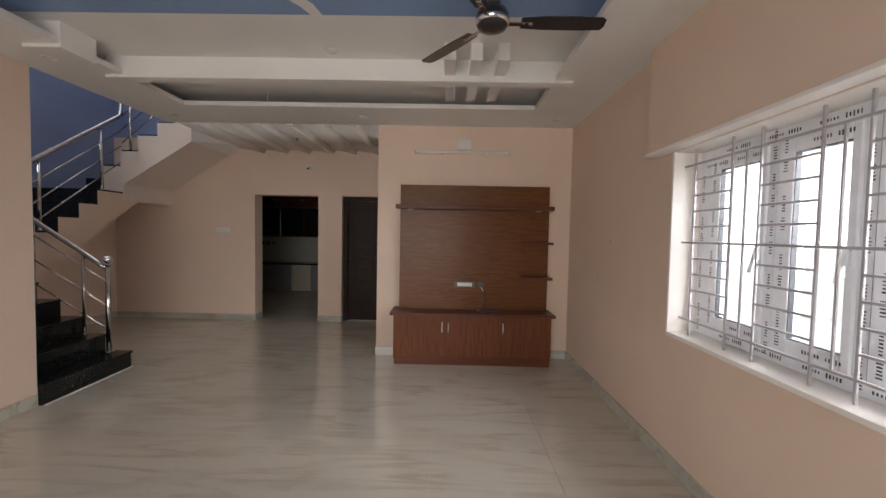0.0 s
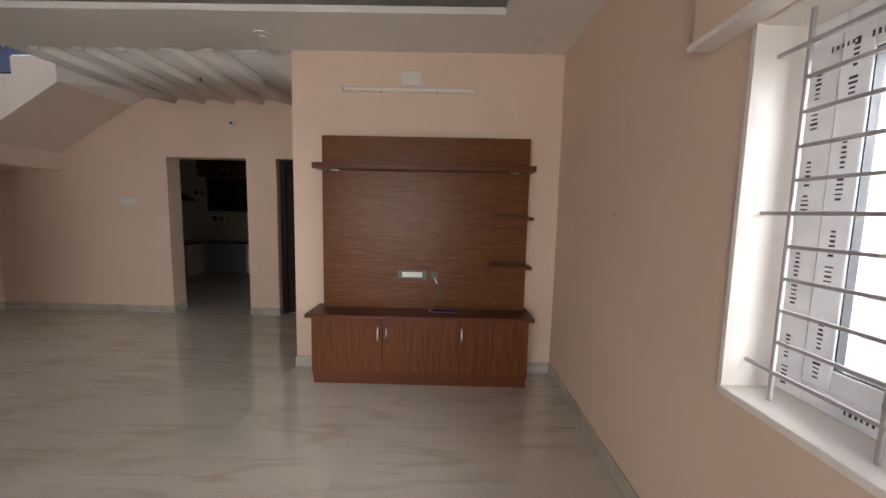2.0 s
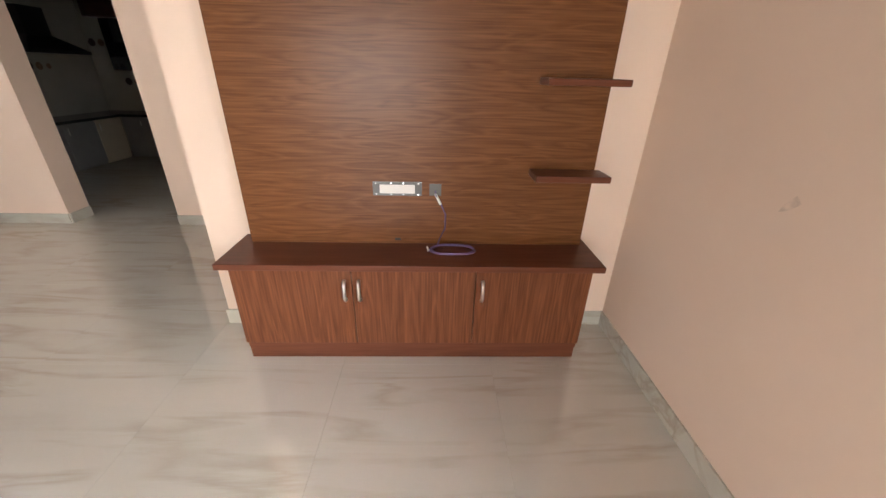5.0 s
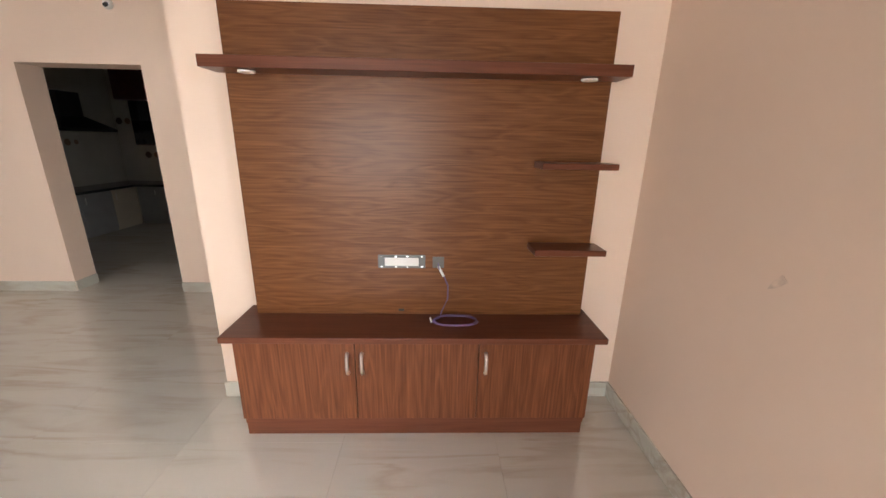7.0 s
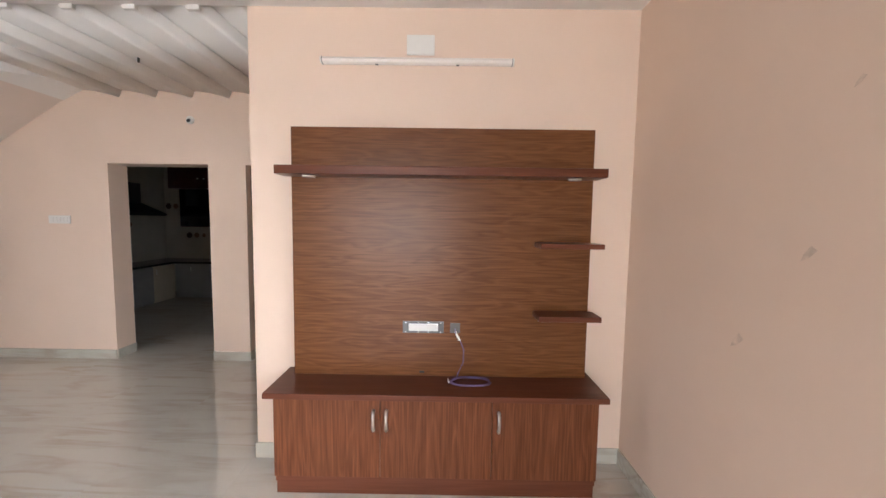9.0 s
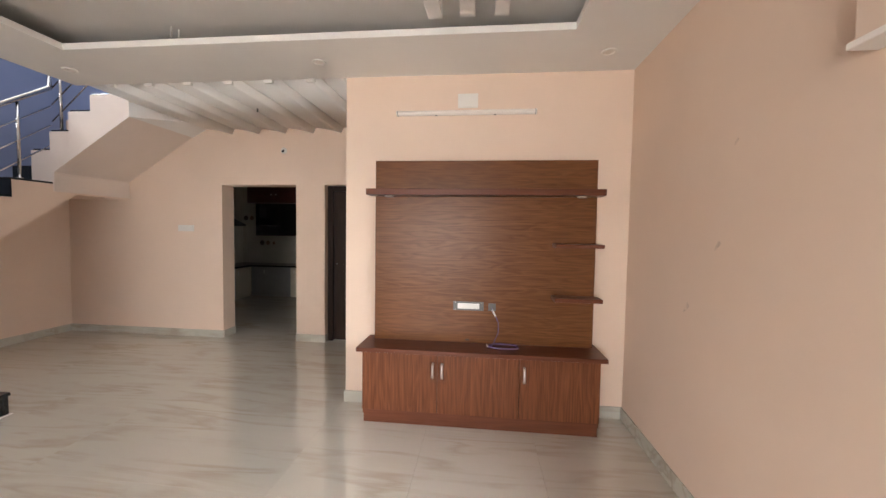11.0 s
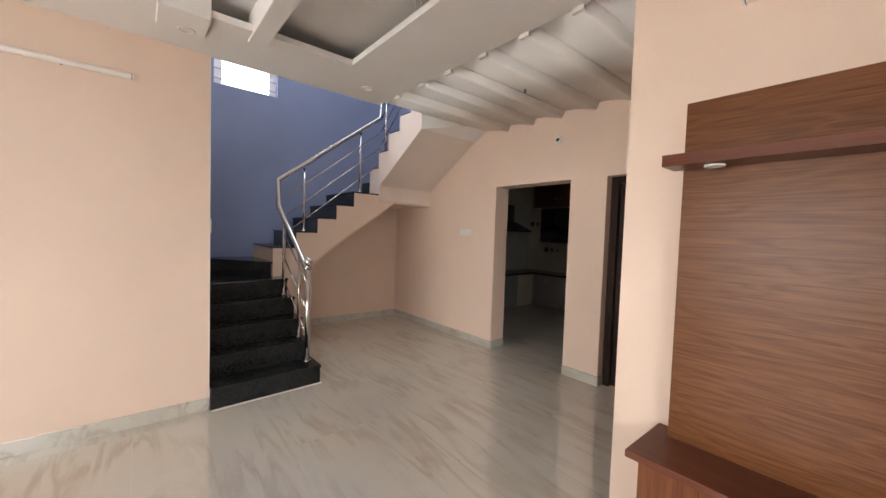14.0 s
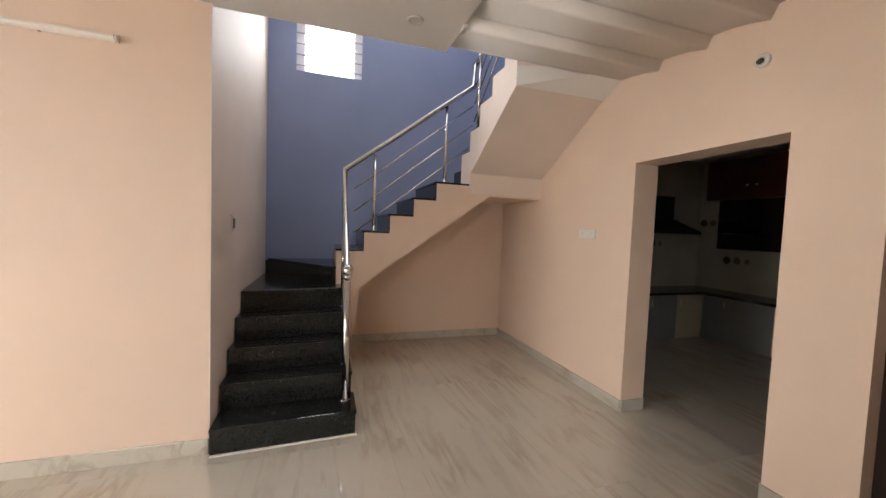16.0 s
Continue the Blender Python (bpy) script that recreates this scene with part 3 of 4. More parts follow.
def tube_light(p, q, face, label):
    """A batten with a tube between end caps; face points from the wall into the room."""
    p, q, f = Vector(p), Vector(q), Vector(face)
    t = thing("tube_light", tuple((p + q) / 2), label, "tube light")
    d = (q - p).normalized()
    up = Vector((0, 0, 1))
    side = d.cross(f)
    shape = [(0.0, -0.02), (0.014, -0.02), (0.03, -0.014), (0.038, 0.0), (0.03, 0.014), (0.014, 0.02), (0.0, 0.02)]

    def run(a, b, k):
        bm = bmesh.new()
        ends = [[bm.verts.new(e + f * u * k + side * v * k) for u, v in shape] for e in (a, b)]
        for i in range(len(shape)):
            n_ = (i + 1) % len(shape)
            bm.faces.new((ends[0][i], ends[0][n_], ends[1][n_], ends[1][i]))
        bm.faces.new(ends[0][::-1])
        bm.faces.new(ends[1])
        bmesh.ops.recalc_face_normals(bm, faces=bm.faces)
        return bm
    part("diffuser", run(p + d * 0.012, q - d * 0.012, 1.0), TUBE, t, "unlit frosted diffuser")
    for e, g in ((p, d), (q, -d)):
        part("end_cap", run(e, e + g * 0.008, 1.06), PLASTIC, t)
        part("end_seam", run(e + g * 0.008, e + g * 0.012, 1.04), PLATE, t, "dark seam at the cap")
    for k in (0.29, 0.71):
        c = p + (q - p) * k - up * 0.02
        part("clip", boxm(c.x - 0.008, c.x + 0.008, c.y + f.y * 0.012 - 0.006, c.y + f.y * 0.012 + 0.006, c.z - 0.004, c.z + 0.001), PLATE, t)


tube_light((-0.275, YT, 2.49), (0.872, YT, 2.49), (0, -1, 0), "unlit white tube light on the television wall")
tube_light((XL, 1.49, 2.5), (XL, 2.71, 2.5), (1, 0, 0), "unlit white tube light on the living room wall")


def wall_box(name, x, y, z, w, h, face, label, n=0):
    """A plate on a wall whose outward direction is face ('-y' or '+x' or '+y')."""
    t = thing(name, (x, y, z), label, "switch plate")
    if face == "-y":
        part("plate", boxm(x - w / 2, x + w / 2, y - 0.012, y, z - h / 2, z + h / 2, bev=0.003), PLASTIC, t)
        for k in range(n):
            a = x - w / 2 + 0.02 + k * (w - 0.04) / n
            part("rocker", boxm(a + 0.002, a + (w - 0.04) / n - 0.002, y - 0.017, y - 0.012, z - h * 0.3, z + h * 0.3, bev=0.002), PLASTIC, t)
    elif face == "+y":
        part("plate", boxm(x - w / 2, x + w / 2, y, y + 0.014, z - h / 2, z + h / 2, bev=0.003), PLASTIC, t)
        part("rocker", boxm(x - w / 4, x + w / 4, y + 0.014, y + 0.019, z - h * 0.3, z + h * 0.3, bev=0.002), PLATE, t)
    else:
        part("plate", boxm(x, x + 0.012, y - w / 2, y + w / 2, z - h / 2, z + h / 2, bev=0.003), PLASTIC, t)
        part("outlet", boxm(x + 0.012, x + 0.016, y - w / 4, y + w / 4, z - h / 4, z + h / 4, bev=0.002), PLASTIC, t)
    return t


wall_box("junction_box", 0.318, YT, 2.585, 0.165, 0.115, "-y", "blank white junction box above the tube light")
wall_box("switch_plate", -3.60, YB, 1.505, 0.23, 0.085, "-y", "white switch plate on the back wall", 5)
wall_box("stair_switch", -3.62, 3.206, 1.48, 0.09, 0.12, "+y", "white switch plate beside the stair")

# bulb holder
bh = thing("bulb_holder", (-2.175, YB, 2.55), "small bulb holder with a clear bulb on the back wall", "lamp")
part("base", lathe([(0.04, 0.0), (0.042, 0.012), (0.03, 0.02)], 18, pose(-2.175, YB, 2.55, 90, 0, 0)), PLASTIC, bh, "", True)
part("holder", tube((-2.175, YB - 0.018, 2.55), (-2.165, YB - 0.055, 2.53), 0.015, 12), BLACK, bh, "dark lamp socket", True)
ho = thing("ceiling_hook", (-2.04, 5.48, 2.875), "small dark conduit stub in the dining ceiling", "hook")
part("stub", tube((-2.04, 5.48, 2.875), (-2.04, 5.48, 2.80), 0.009, 10), PLATE, ho)


def downlight(x, y, z):
    d = thing("downlight", (x, y, z), "round recessed white downlight, unlit", "downlight", "ceiling downlights")
    part("ring", lathe([(0.052, 0.0), (0.05, -0.008), (0.042, -0.011), (0.034, -0.004), (0.034, 0.0)], 28, pose(x, y, z)), PLASTIC, d, "white ring", True)
    part("lens", lathe([(0.033, -0.004), (0.033, -0.0015)], 24, pose(x, y, z)), TUBE, d, "frosted lens")


for x, y in ((-2.88, 2.98), (-2.97, 4.36), (-0.82, 4.37), (1.32, 4.36)):
    downlight(x, y, ZC if y != 2.98 else ZC - 0.02)
downlight(-0.82, 3.2, ZS)
hk = thing("ceiling_clip", (-1.75, 4.1, ZC), "short white wire stubs behind the tray edge", "wire")
part("wire", tube((-1.75, 4.03, ZC + 0.045), (-1.75, 4.03, ZC + 0.12), 0.006, 8), PLASTIC, hk)
part("wire", tube((-1.70, 4.04, ZC + 0.045), (-1.70, 4.04, ZC + 0.1), 0.005, 8), PLASTIC, hk)


# ---- ceiling fan ----
def build_fan(x, y, z):
    f = thing("ceiling_fan", (x, y, z), "black three-blade ceiling fan with chrome trim", "ceiling fan")
    part("motor", lathe([(0.02, 0.085), (0.05, 0.08), (0.088, 0.06), (0.098, 0.03), (0.098, 0.0), (0.085, -0.03), (0.05, -0.042), (0.01, -0.045)], 32, pose(x, y, z)), FANB, f, "", True)
    part("trim_ring", lathe([(0.099, 0.012), (0.103, 0.008), (0.103, -0.004), (0.094, -0.016), (0.09, -0.018)], 32, pose(x, y, z)), CHROME, f, "chrome ring", True)
    part("down_rod", tube((x, y, z + 0.07), (x, y, ZS), 0.014), FANB, f, "", True)
    part("canopy", lathe([(0.02, 0.085), (0.045, 0.10), (0.052, 0.16), (0.03, 0.165)], 24, pose(x, y, z - 0.0)), FANB, f, "", True)
    for a in (0, 130, 245):
        m = pose(x, y, z, 0, 0, a) @ pose(0, 0, 0, -9, 0, 0)
        bm = bmesh.new()
        outline = [(0.17, -0.042), (0.30, -0.056), (0.50, -0.058), (0.64, -0.052), (0.665, -0.035), (0.67, 0.02), (0.655, 0.048), (0.50, 0.052), (0.30, 0.05), (0.17, 0.04)]
        bm = prism(outline, "z", -0.004, 0.002)
        bm.transform(m)
        bl = part("blade", bm, FANB, f, "dark brown-black blade")
        bm = boxm(0.085, 0.24, -0.016, 0.016, -0.010, -0.004, bev=0.002)
        for u in (0.185, 0.225):
            add_tube(bm, (u, 0, -0.010), (u, 0, -0.015), 0.010, 10)
        bm.transform(m)
        part("bracket", bm, CHROME, bl, "chrome blade bracket")


build_fan(0.385, 2.45, 2.77)


# ---- stair ----
SY = 4.07        # outer side of the first flight
SX = -4.47       # outer side of the second flight
NX = [-3.25, -3.51, -3.745, -3.995, -4.245]
NXL = [-3.205, -3.455, -3.66, -3.885, -4.09]   # the same noses at the wall
NZ = [0.178, 0.362, 0.545, 0.725, 0.905]
Z6 = 1.078
NY = [3.95, 4.208, 4.47, 4.72, 4.966]
NZ2 = [1.262, 1.455, 1.64, 1.825, 2.012]
ZL = NZ2[-1]


def build_stair():
    s = tagged(new("stairs"), "turning stair with black granite treads and peach painted sides", "stairs", kind="structure")
    s.location = (-4.1, 4.0, 0)
    y0 = YR + 0.002
    xb = XB + 0.002
    # solid body of the first flight
    poly = [(NX[0] - 0.07, 0)]
    for i, (x, z) in enumerate(zip(NX, NZ)):
        xn = NX[i + 1] if i < 4 else xb
        poly += [(x - (0.07 if i == 0 else 0.025), z - 0.022), (xn - 0.025 if i < 4 else xb, z - 0.022)]
    poly += [(xb, 0.0)]
    part("body", prism(poly, "y", y0, SY - 0.02), PEACH, s)
    # second flight: stepped side above, sloping soffit below
    ys = NY[0] + 0.008
    poly = [(SY - 0.022, 0.50), (ys, 0.80), (ys, NZ2[0] - 0.022)]
    for i, (y, z) in enumerate(zip(NY, NZ2)):
        yn = NY[i + 1] if i < 4 else YB
        poly += ([(y + 0.02, z - 0.022)] if i else []) + [(yn + 0.02 if i < 4 else YB, z - 0.022)]
    poly += [(YB, 1.89), (5.61, 1.89), (4.19, 0.865), (4.19, 0.52), (4.10, 0.50)]
    part("body", prism(poly, "x", xb + 0.006, SX), PEACH, s)
    part("landing_beam", boxm(SX, SX + 0.02, 5.36, YB, 1.905, 2.13, bev=0.003), PEACH2, s)
    # winder infill between the flights
    part("winder_base", prism([(xb, YR + 0.002), (SX - 0.02, NY[0] - 0.01), (xb, NY[0] - 0.01)], "z", 0.7, Z6 - 0.022), GRANITE, s)
    for i, (x, z) in enumerate(zip(NX, NZ)):
        xl = NXL[i]
        out = 0.018 if i == 0 else 0.0
        back = [(NX[i + 1] - 0.05, SY + out), (NXL[i + 1] - 0.05, y0)] if i < 4 else [(xb, SY), (xb, y0)]
        bm = prism([(xl, y0), (x, SY + out)] + back, "z", z - 0.024, z)
        nose = [e for e in bm.edges if all(abs(v.co.z - z) < 1e-5 for v in e.verts) and min(v.co.x for v in e.verts) > min(x, xl) - 0.001]
        bmesh.ops.bevel(bm, geom=nose, offset=0.007, segments=3, affect="EDGES", profile=0.5)
        part("tread", bm, GRANITE, s)
        zlo = NZ[i - 1] if i else 0.0
        out -= 0.006
        part("riser", prism([(xl - 0.014, y0), (x - 0.014, SY + out), (x - 0.06, SY + out), (xl - 0.06, y0)], "z", zlo, z - 0.024), GRANITE, s)
    # first step's return on the open side
    part("step_side", boxm(NX[1] - 0.02, NX[0] - 0.065, SY - 0.019, SY + 0.012, 0, NZ[0] - 0.025), GRANITE, s)
    # winder tread
    part("winder_tread", prism([(xb, y0 + 0.03), (SX, NY[0] - 0.02), (SX, NY[0] + 0.007), (xb, NY[0] + 0.007)], "z", Z6 - 0.022, Z6), GRANITE, s)
    part("winder_riser", prism([(xb, y0 + 0.01), (SX - 0.004, NY[0] - 0.035), (SX - 0.02, NY[0] - 0.012), (xb, y0 + 0.03)], "z", NZ[-1], Z6 - 0.022), GRANITE, s)
    for i, (y, z) in enumerate(zip(NY, NZ2)):
        yn = NY[i + 1] if i < 4 else YB
        x1 = SX - 0.004
        part("tread", boxm(xb, x1, y, yn + 0.04 if i < 4 else YB - 0.007, z - 0.022, z, bev=0.004, seg=1), GRANITE, s)
        zlo = NZ2[i - 1] if i else Z6
        part("riser", boxm(xb, x1, y + 0.012, y + 0.05, zlo, z - 0.022), GRANITE, s)
    # third flight along the back wall
    ux = [-4.742, -4.495, -4.245, -3.965, -3.72]
    uz = [2.395, 2.605, 2.825, 3.005, 3.19]
    yb0 = 5.36
    poly = [(-4.742, ZL)]
    for i in range(5):
        nx_ = ux[i + 1] if i < 4 else -3.485
        poly += [(ux[i], uz[i] - 0.02), (nx_, uz[i] - 0.02)]
    poly += [(-3.485, 2.735), (-4.448, 2.128), (-4.472, ZL)]
    part("upper_body", prism(poly, "y", yb0, YB - 0.008), PEACH2, s)
    bm = bmesh.new()
    A, B, C, D = [bm.verts.new(p) for p in ((-3.485, 5.36, 2.735), (-3.485, 5.36, 2.90), (-3.16, YB - 0.001, 2.90), (-3.485, YB - 0.001, 2.735))]
    E = bm.verts.new((-3.485, YB - 0.001, 2.90))
    for f in ((A, C, D), (A, B, C), (A, D, E, B), (B, E, C), (D, C, E)):
        bm.faces.new(f)
    bmesh.ops.recalc_face_normals(bm, faces=bm.faces)
    part("upper_soffit", bm, WHITE, s)
    for i in range(5):
        nx_ = ux[i + 1] if i < 4 else -3.485
        part("tread", boxm(ux[i], nx_ - 0.001, yb0 + 0.02, YB - 0.008, uz[i] - 0.02, uz[i] + 0.002), GRANITE, s)
    part("landing_riser", boxm(-5.0, -4.744, yb0, YB - 0.008, ZL, 2.20, bev=0.004, seg=1), GRANITE, s)


build_stair()


def build_railing():
    r = thing("stair_railing", (-3.44, 4.02, 0.178), "polished stainless steel stair railing with ball-top newel", "railing")
    y = SY - 0.055
    nx, ny = -3.44, y
    part("newel_post", add_tube(add_tube(tube((nx, ny, NZ[0]), (nx, ny, 1.12), 0.025, 20), (nx, ny, NZ[0]), (nx, ny, NZ[0] + 0.012), 0.04, 20), (nx, ny, 1.10), (nx, ny, 1.125), 0.03, 20), STEEL, r, "", True)
    part("ball", lathe([(0.012, -0.042)] + [(0.042 * math.cos(radians(a)), 0.042 * math.sin(radians(a))) for a in range(-70, 91, 20)], 22, pose(nx, ny, 1.165)), CHROME, r, "polished ball", True)
    xc = SX - 0.035
    lo, hi = (xc, y + 0.01, 1.735), (xc, y + 0.01, 2.06)
    top = (xc, 5.385, 3.085)
    part("handrail", add_path(bmesh.new(), [(nx - 0.02, y, 1.075), (nx - 0.1, y, 1.13), lo, hi, top, (xc, 5.385, 3.33)], 0.025, 14), STEEL, r, "polished round handrail", True)
    part("handrail", add_path(bmesh.new(), [(xc, 5.40, 3.33), (xc + 0.12, 5.40, 3.37), (xc + 0.9, 5.40, 4.03)], 0.025, 14), STEEL, r, "polished round handrail", True)

    def zrail(x):
        return 1.09 + (nx - x) * (1.735 - 1.09) / (nx - xc)
    for x, zb in ((-3.70, NZ[1]), (-4.235, NZ[3])):
        part("post", add_tube(tube((x, y, zb), (x, y, zrail(x) - 0.02), 0.017, 16), (x, y, zb), (x, y, zb + 0.008), 0.03, 16), STEEL, r, "", True)
    for d in (0.19, 0.45, 0.70):
        part("rail", tube((nx, y, zrail(nx) - d + 0.03), (-4.30, y, zrail(-4.30) - d + 0.03), 0.008, 10), STEEL, r, "", True)
    for yy, zb, zt in ((4.325, NZ2[1], 2.235), (5.08, ZL, 2.86)):
        part("post", add_tube(tube((xc, yy, zb), (xc, yy, zt), 0.016, 16), (xc, yy, zb), (xc, yy, zb + 0.008), 0.03, 16), STEEL, r, "", True)
    for z0, z1 in ((1.877, 2.877), (1.648, 2.664), (1.43, 2.44)):
        part("rail", tube((xc, 4.12, z0), (xc, 5.385, z1), 0.008, 10), STEEL, r, "", True)
    for z0 in (3.08, 2.90, 2.71):
        part("rail", tube((xc, 5.40, z0), (xc + 0.85, 5.40, z0 + 0.73), 0.008, 10), STEEL, r, "", True)
    part("post", tube((xc + 0.12, 5.40, 2.605), (xc + 0.12, 5.40, 3.37), 0.016, 14), STEEL, r, "", True)


build_railing()


# ---- stair window ----
w2 = tagged(new("window_2"), "high window with white frame and thin horizontal bars", "window", kind="structure")
w2.location = (XB - 0.1, (SW[0] + SW[1]) / 2, SW[2])
bm = bmesh.new()
FW = 0.1
for a in ((SW[0], SW[0] + FW, SW[2], SW[3]), (SW[1] - FW, SW[1], SW[2], SW[3]), (SW[0] + FW, SW[1] - FW, SW[2], SW[2] + 0.03), (SW[0] + FW, SW[1] - FW, SW[3] - 0.05, SW[3])):
    add_box(bm, XB - 0.12, XB - 0.07, *a, bev=0.003)
part("window_frame", bm, PVC, w2, "white frame")
for k in range(6):
    z = SW[2] + 0.08 + k * 0.125
    part("bar", tube((XB - 0.045, SW[0], z), (XB - 0.045, SW[1], z), 0.008, 8), GRILLE, w2, "thin steel bar")
for y in (SW[0] + 0.12, SW[1] - 0.12):
    part("bar", tube((XB - 0.06, y, SW[2]), (XB - 0.06, y, SW[3]), 0.007, 8), GRILLE, w2, "thin steel bar")

# ---- dark door by the television wall ----
d = tagged(new("door_1"), "closed dark brown panelled door with a carved arc", "door", kind="structure")
d.location = ((D2[0] + D2[1]) / 2, YB + 0.12, 0)
bm = bmesh.new()
for a in ((D2[0], D2[0] + 0.075, 0, DH), (D2[1] - 0.075, D2[1], 0, DH), (D2[0] + 0.075, D2[1] - 0.075, DH - 0.07, DH)):
    add_box(bm, a[0] + 0.001, a[1] - 0.001, YB + 0.09, YB + 0.20, a[2], a[3] - 0.001, bev=0.004)
part("door_frame", bm, DOORM, d, "dark wooden frame")
leaf = part("leaf", boxm(D2[0] + 0.077, D2[1] - 0.077, YB + 0.13, YB + 0.165, 0.008, DH - 0.072, bev=0.003), DOORM, d)
for z in (0.35, 0.55, 0.76, 0.925, 1.09, 1.25, 1.41, 1.56, 1.72):
    part("panel", boxm(D2[0] + 0.22, D2[0] + 0.50, YB + 0.122, YB + 0.131, z + 0.012, z + 0.145, bev=0.004), DOORM, leaf)
part("arc_moulding", add_path(bmesh.new(), [(D2[0] + 0.56 - 0.07 * math.cos(radians(a)), YB + 0.128, 1.28 + 0.5 * math.sin(radians(a))) for a in range(-80, 81, 10)], 0.009, 8), DOORM, leaf)
part("lock", tube((D2[0] + 0.12, YB + 0.13, 1.05), (D2[0] + 0.12, YB + 0.122, 1.05), 0.008, 14), PLATE, leaf, "small steel lock", True)

# ---- kitchen through the doorway ----
KX, KY = -5.30, 9.95
structure("wall_kitchen_west", boxm(KX - 0.2, KX, YB + 0.24, KY, 0, 2.8), KWALL, "ivory tiled kitchen wall", "wall")
structure("wall_kitchen_north", boxm(KX - 0.2, -0.5, KY, KY + 0.2, 0, 2.8), KWALL, "ivory tiled kitchen back wall", "wall")
structure("wall_kitchen_east", boxm(-1.7, -1.55, YB + 0.24, KY, 0, 2.8), KWALL, "ivory kitchen side wall", "wall")
CZ = 0.70
part_top = thing("worktop", (KX, KY, CZ), "black granite kitchen worktop in an L", "worktop")
part("slab", boxm(KX, KX + 0.60, 7.2, KY, CZ - 0.04, CZ, bev=0.004), GRANITE, part_top)
part("slab", boxm(KX + 0.60, -1.7, KY - 0.60, KY, CZ - 0.04, CZ, bev=0.004), GRANITE, part_top)


def base_unit(x0, x1, y0, y1, material, along, label):
    u = thing("base_cabinet", ((x0 + x1) / 2, (y0 + y1) / 2, 0), label, "cabinet", "kitchen base cabinets")
    part("body", boxm(x0, x1, y0, y1, 0.0, CZ - 0.04), material, u)
    if along == "y":
        part("door", boxm(x1, x1 + 0.018, y0 + 0.003, y1 - 0.003, 0.03, CZ - 0.06, bev=0.002), material, u)
        part("handle", tube((x1 + 0.03, y0 + 0.06, CZ - 0.2), (x1 + 0.03, y0 + 0.06, CZ - 0.1), 0.006, 8), BRUSHED, u, "steel handle")
    else:
        part("door", boxm(x0 + 0.003, x1 - 0.003, y0 - 0.018, y0, 0.03, CZ - 0.06, bev=0.002), material, u)
        part("handle", tube(((x0 + x1) / 2 - 0.15, y0 - 0.03, CZ - 0.18), ((x0 + x1) / 2 - 0.15, y0 - 0.03, CZ - 0.1), 0.006, 8), BRUSHED, u, "steel handle")


for a, b, m in ((7.2, 7.75, KCAB), (7.75, 8.3, KCAB), (8.3, 8.85, KCAB), (8.85, 9.36, KCABC)):
    base_unit(KX, KX + 0.57, a, b, m, "y", "cream kitchen base cabinet" if m is KCABC else "grey kitchen base cabinet")
for a, b, m in ((KX + 0.60, -3.78, KCAB), (-3.78, -3.3, KCABC), (-3.3, -2.5, KCAB), (-2.5, -1.7, KCAB)):
    base_unit(a, b, KY - 0.57, KY, m, "x", "cream kitchen base cabinet" if m is KCABC else "grey kitchen base cabinet")
u = thing("wall_cabinet", (-4.0, KY, 2.1), "maroon wall cabinet with small steel knobs", "cabinet")
part("body", boxm(-4.94, -3.0, KY - 0.35, KY, 2.11, 2.70), MAROON, u)
for a, b in ((-4.94, -4.29), (-4.29, -3.64), (-3.64, -3.0)):
    dd = part("door", boxm(a + 0.003, b - 0.003, KY - 0.37, KY - 0.35, 2.12, 2.69, bev=0.002), MAROON, u)
    part("knob", tube((b - 0.06 if a < -4.5 else a + 0.06, KY - 0.39, 2.3), (b - 0.06 if a < -4.5 else a + 0.06, KY - 0.37, 2.3), 0.014, 10), BRUSHED, dd, "steel knob")
u = thing("glass_cabinet", (-4.2, KY, 1.36), "dark glass-fronted kitchen cabinet", "cabinet")
part("body", boxm(-4.80, -3.0, KY - 0.25, KY, 1.36, 2.108), MAROON, u)
for a, b in ((-4.80, -4.20), (-4.20, -3.60), (-3.60, -3.0)):
    part("glass_door", boxm(a + 0.004, b - 0.004, KY - 0.268, KY - 0.25, 1.37, 2.10, bev=0.002), DARKGLASS, u, "dark glossy glass door")
u = thing("cooker_hood", (KX, 8.9, 1.57), "black chimney cooker hood on the tiled wall", "cooker hood")
bm = bmesh.new()
c0 = [bm.verts.new(p) for p in ((KX, 8.45, 1.57), (KX + 0.42, 8.45, 1.57), (KX + 0.42, 9.45, 1.57), (KX, 9.45, 1.57))]
c1 = [bm.verts.new(p) for p in ((KX, 8.45, 1.61), (KX + 0.42, 8.45, 1.61), (KX + 0.42, 9.45, 1.61), (KX, 9.45, 1.61))]
c2 = [bm.verts.new(p) for p in ((KX, 8.72, 1.80), (KX + 0.22, 8.72, 1.80), (KX + 0.22, 9.10, 1.80), (KX, 9.10, 1.80))]
bm.faces.new(c0), bm.faces.new(c2)
for A, B in ((c0, c1), (c1, c2)):
    for i in range(4):
        bm.faces.new((A[i], A[(i + 1) % 4], B[(i + 1) % 4], B[i]))
bmesh.ops.recalc_face_normals(bm, faces=bm.faces)
part("canopy", bm, BLACK, u)
part("chimney", boxm(KX, KX + 0.22, 8.72, 9.10, 1.80, 2.15, bev=0.004), BLACK, u)
rng = random.Random(7)


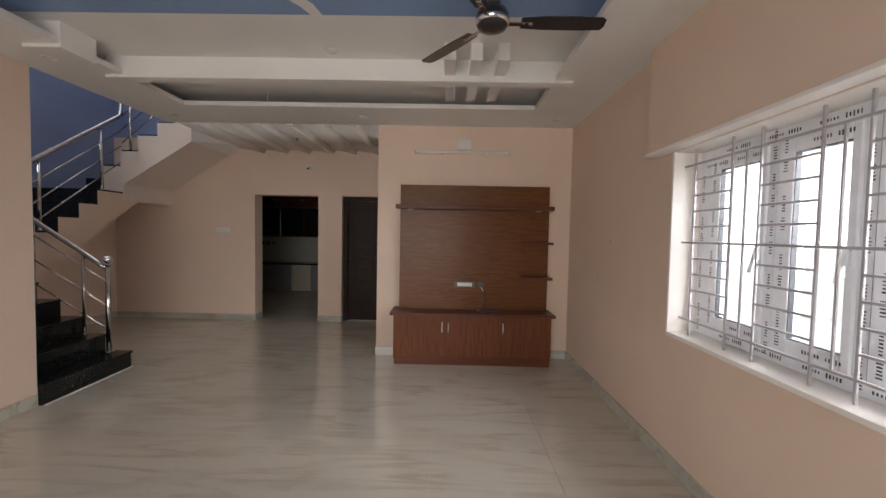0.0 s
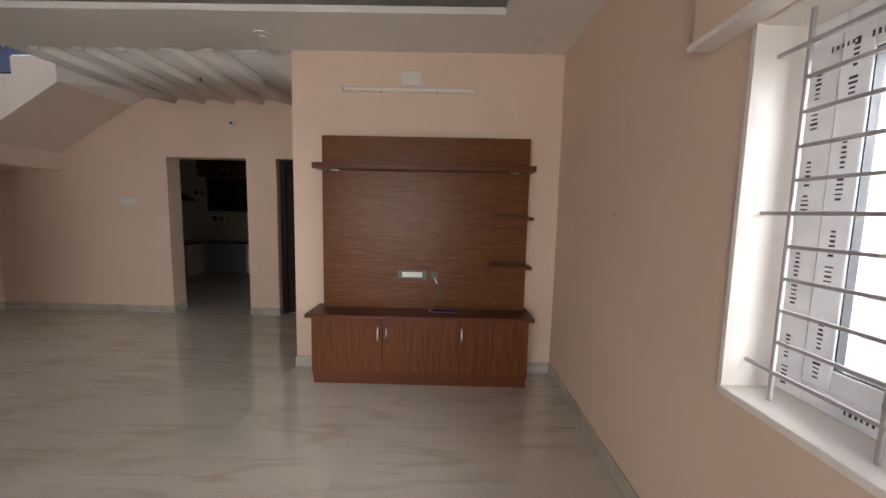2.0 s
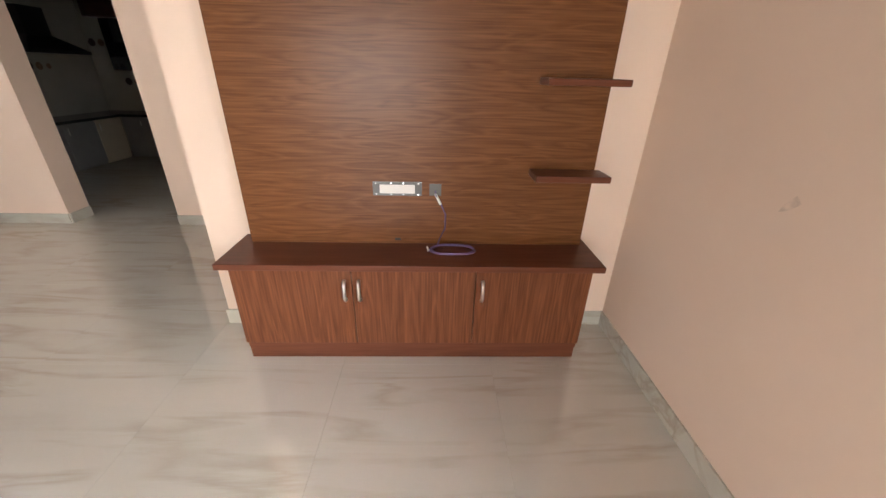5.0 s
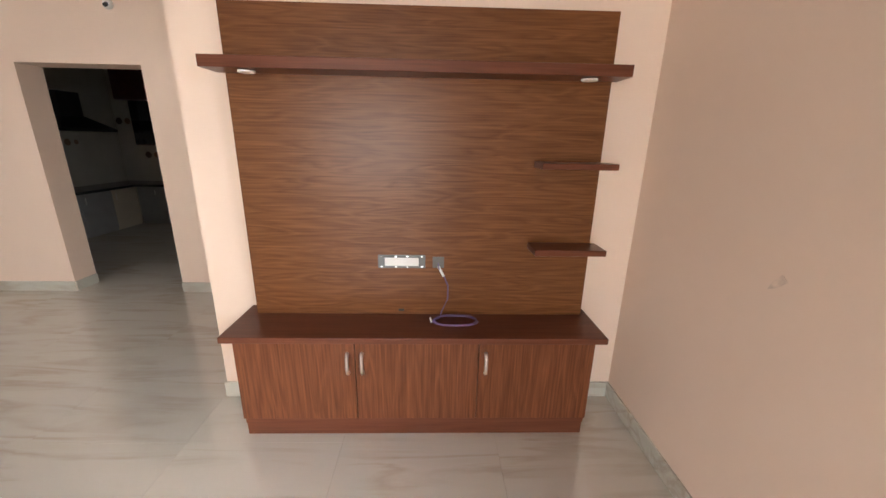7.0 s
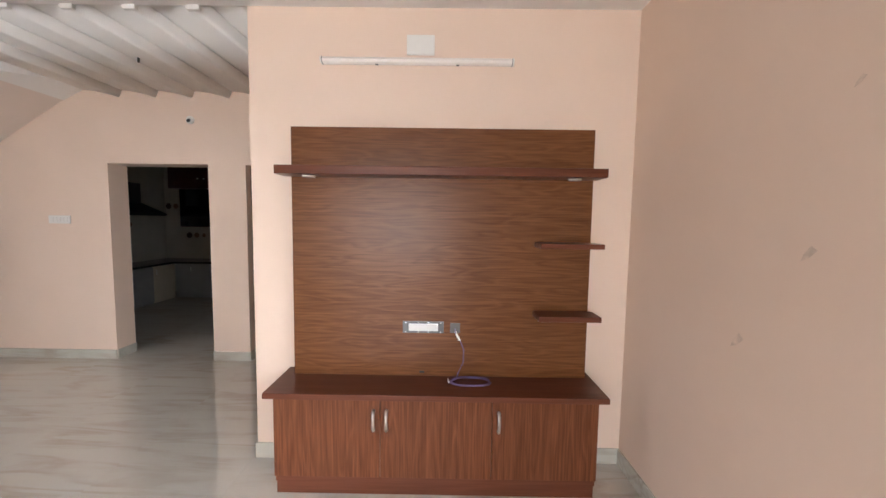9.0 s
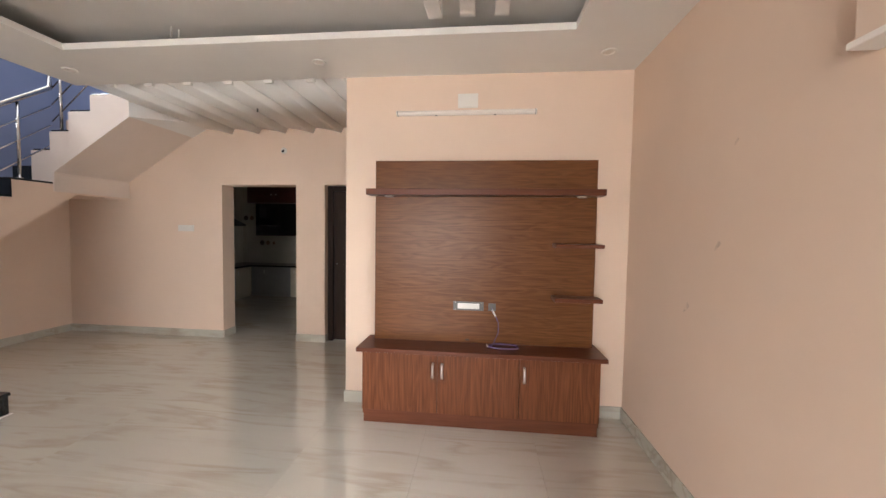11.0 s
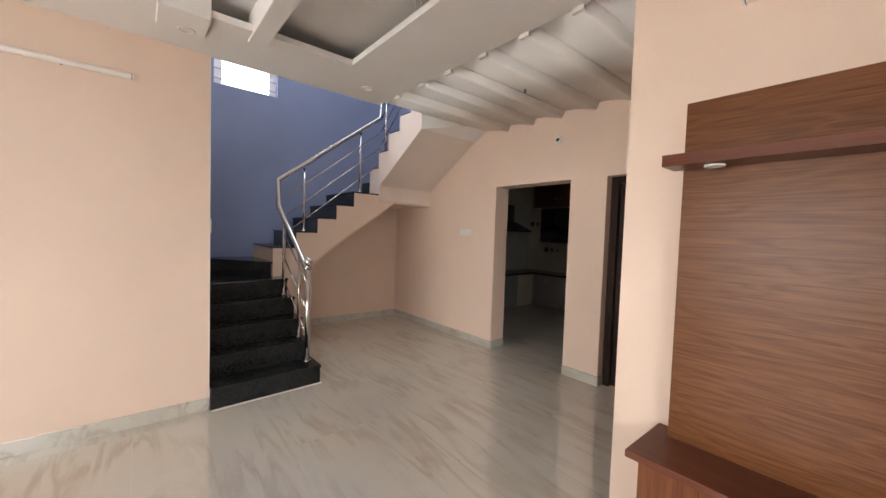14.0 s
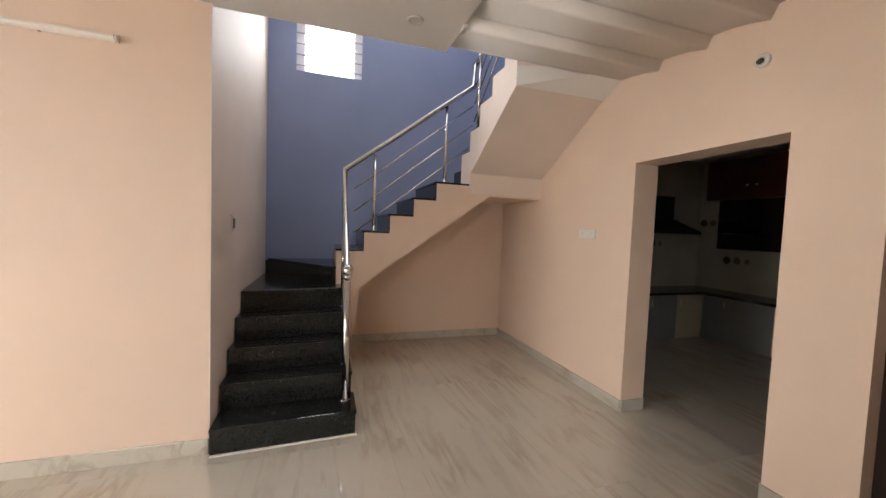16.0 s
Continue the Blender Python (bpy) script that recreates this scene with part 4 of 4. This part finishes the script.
def pot_motif(x, y, z, face):
    t = thing("tile_motif", (x, y, z), "painted brown pots motif on the kitchen tiles", "tile motif", "pot motifs on the tiles")
    for k, (m, w) in enumerate(((MOTIF, 0.06), (MOTIF2, 0.055), (MOTIF2, 0.04))):
        o = (k - 1) * 0.15
        prof = [(0.3, -0.9), (0.8, -0.5), (1, 0.1), (0.75, 0.6), (0.5, 0.75), (0.6, 1.0), (-0.6, 1.0), (-0.5, 0.75), (-0.75, 0.6), (-1, 0.1), (-0.8, -0.5), (-0.3, -0.9)]
        if face == "y":
            part("pot", prism([(x + o + a * w, z + b * w) for a, b in prof], "y", y - 0.003, y), m, t)
        else:
            part("pot", prism([(y + o + a * w, z + b * w) for a, b in prof], "x", x, x + 0.003), m, t)


pot_motif(-4.66, KY, 1.18, "y")
pot_motif(-5.07, KY, 1.77, "y")
pot_motif(KX, 8.95, 1.40, "x")

# scuffs on the window wall
for y, z, a in ((3.55, 1.46, 0.05), (3.80, 1.10, 0.06), (3.45, 1.95, 0.03)):
    sc = tagged(obj("wall_scuff", prism([(y - a * 0.5, z + a * 0.2), (y - a * 0.1, z + a * 0.5), (y + a * 0.35, z - a * 0.1), (y + a * 0.5, z - a * 0.55), (y, z - a * 0.3)], "x", XR - 0.0012, XR), SCUFF), "faint brown scuff on the peach wall", "scuff", kind="structure")

# ---- outside the window ----
structure("ground", boxm(2.0, 260, -200, 200, -0.6, -0.5), EARTH, "dusty pale ground outside", "ground")
bm = bmesh.new()
for k in range(60):
    yy = -9 + k * 0.35
    add_box(bm, 10.0, 10.12, yy, yy + 0.14, 0.6, 1.25)
add_box(bm, 9.98, 10.14, -9, 12, 1.25, 1.4)
add_box(bm, 9.98, 10.14, -9, 12, -0.5, 0.6)
structure("compound_wall", bm, PALEWALL, "pale compound wall with a row of balusters", "wall")
haze = bpy.data.materials.new("bright_hazy_sky")
haze.use_nodes = True
hb = haze.node_tree.nodes["Principled BSDF"]
hb.inputs["Base Color"].default_value = (0.8, 0.8, 0.8, 1)
hb.inputs["Emission Color"].default_value = (1.0, 0.985, 0.965, 1)
hb.inputs["Emission Strength"].default_value = 2.0
structure("backdrop", boxm(24.0, 24.2, -60, 60, -0.5, 40), haze, "bright hazy sky in the distance", "backdrop")
structure("backdrop_west", boxm(-24.2, -24.0, -60, 60, -0.5, 40), haze, "bright hazy sky in the distance", "backdrop")
st = bpy.data.objects["stairs"]
part("grout_line", prism([(NXL[0] + 0.008, YR + 0.005), (NX[0] + 0.004, SY + 0.026), (NX[0] - 0.03, SY + 0.026), (NXL[0] - 0.03, YR + 0.005)], "z", 0.0, 0.006), CREAM, st, "white cement line at the foot of the step")

# ---- floor tiles, 0.8 m square, one object each on shared meshes ----
TS, GAP = 0.8, 0.0005
tile_meshes = {}
for ix in range(-7, 3):
    for iy in range(-3, 13):
        x0, x1 = max(XB, ix * TS + 0.06), min(1.64, (ix + 1) * TS + 0.06)
        y0, y1 = max(-1.7, iy * TS + 0.3), min(10.0, (iy + 1) * TS + 0.3)
        if x1 - x0 < 0.02 or y1 - y0 < 0.02:
            continue
        key = (round(x1 - x0, 3), round(y1 - y0, 3))
        if key not in tile_meshes:
            me = bpy.data.meshes.new("tile")
            tb = boxm(-key[0] / 2 + GAP, key[0] / 2 - GAP, -key[1] / 2 + GAP, key[1] / 2 - GAP, -0.004, 0.0)
            tb.to_mesh(me)
            tb.free()
            me.materials.append(MARBLE)
            tile_meshes[key] = me
        ti = new("tile", tile_meshes[key])
        ti.location = ((x0 + x1) / 2, (y0 + y1) / 2, 0)
        ti.parent = floor
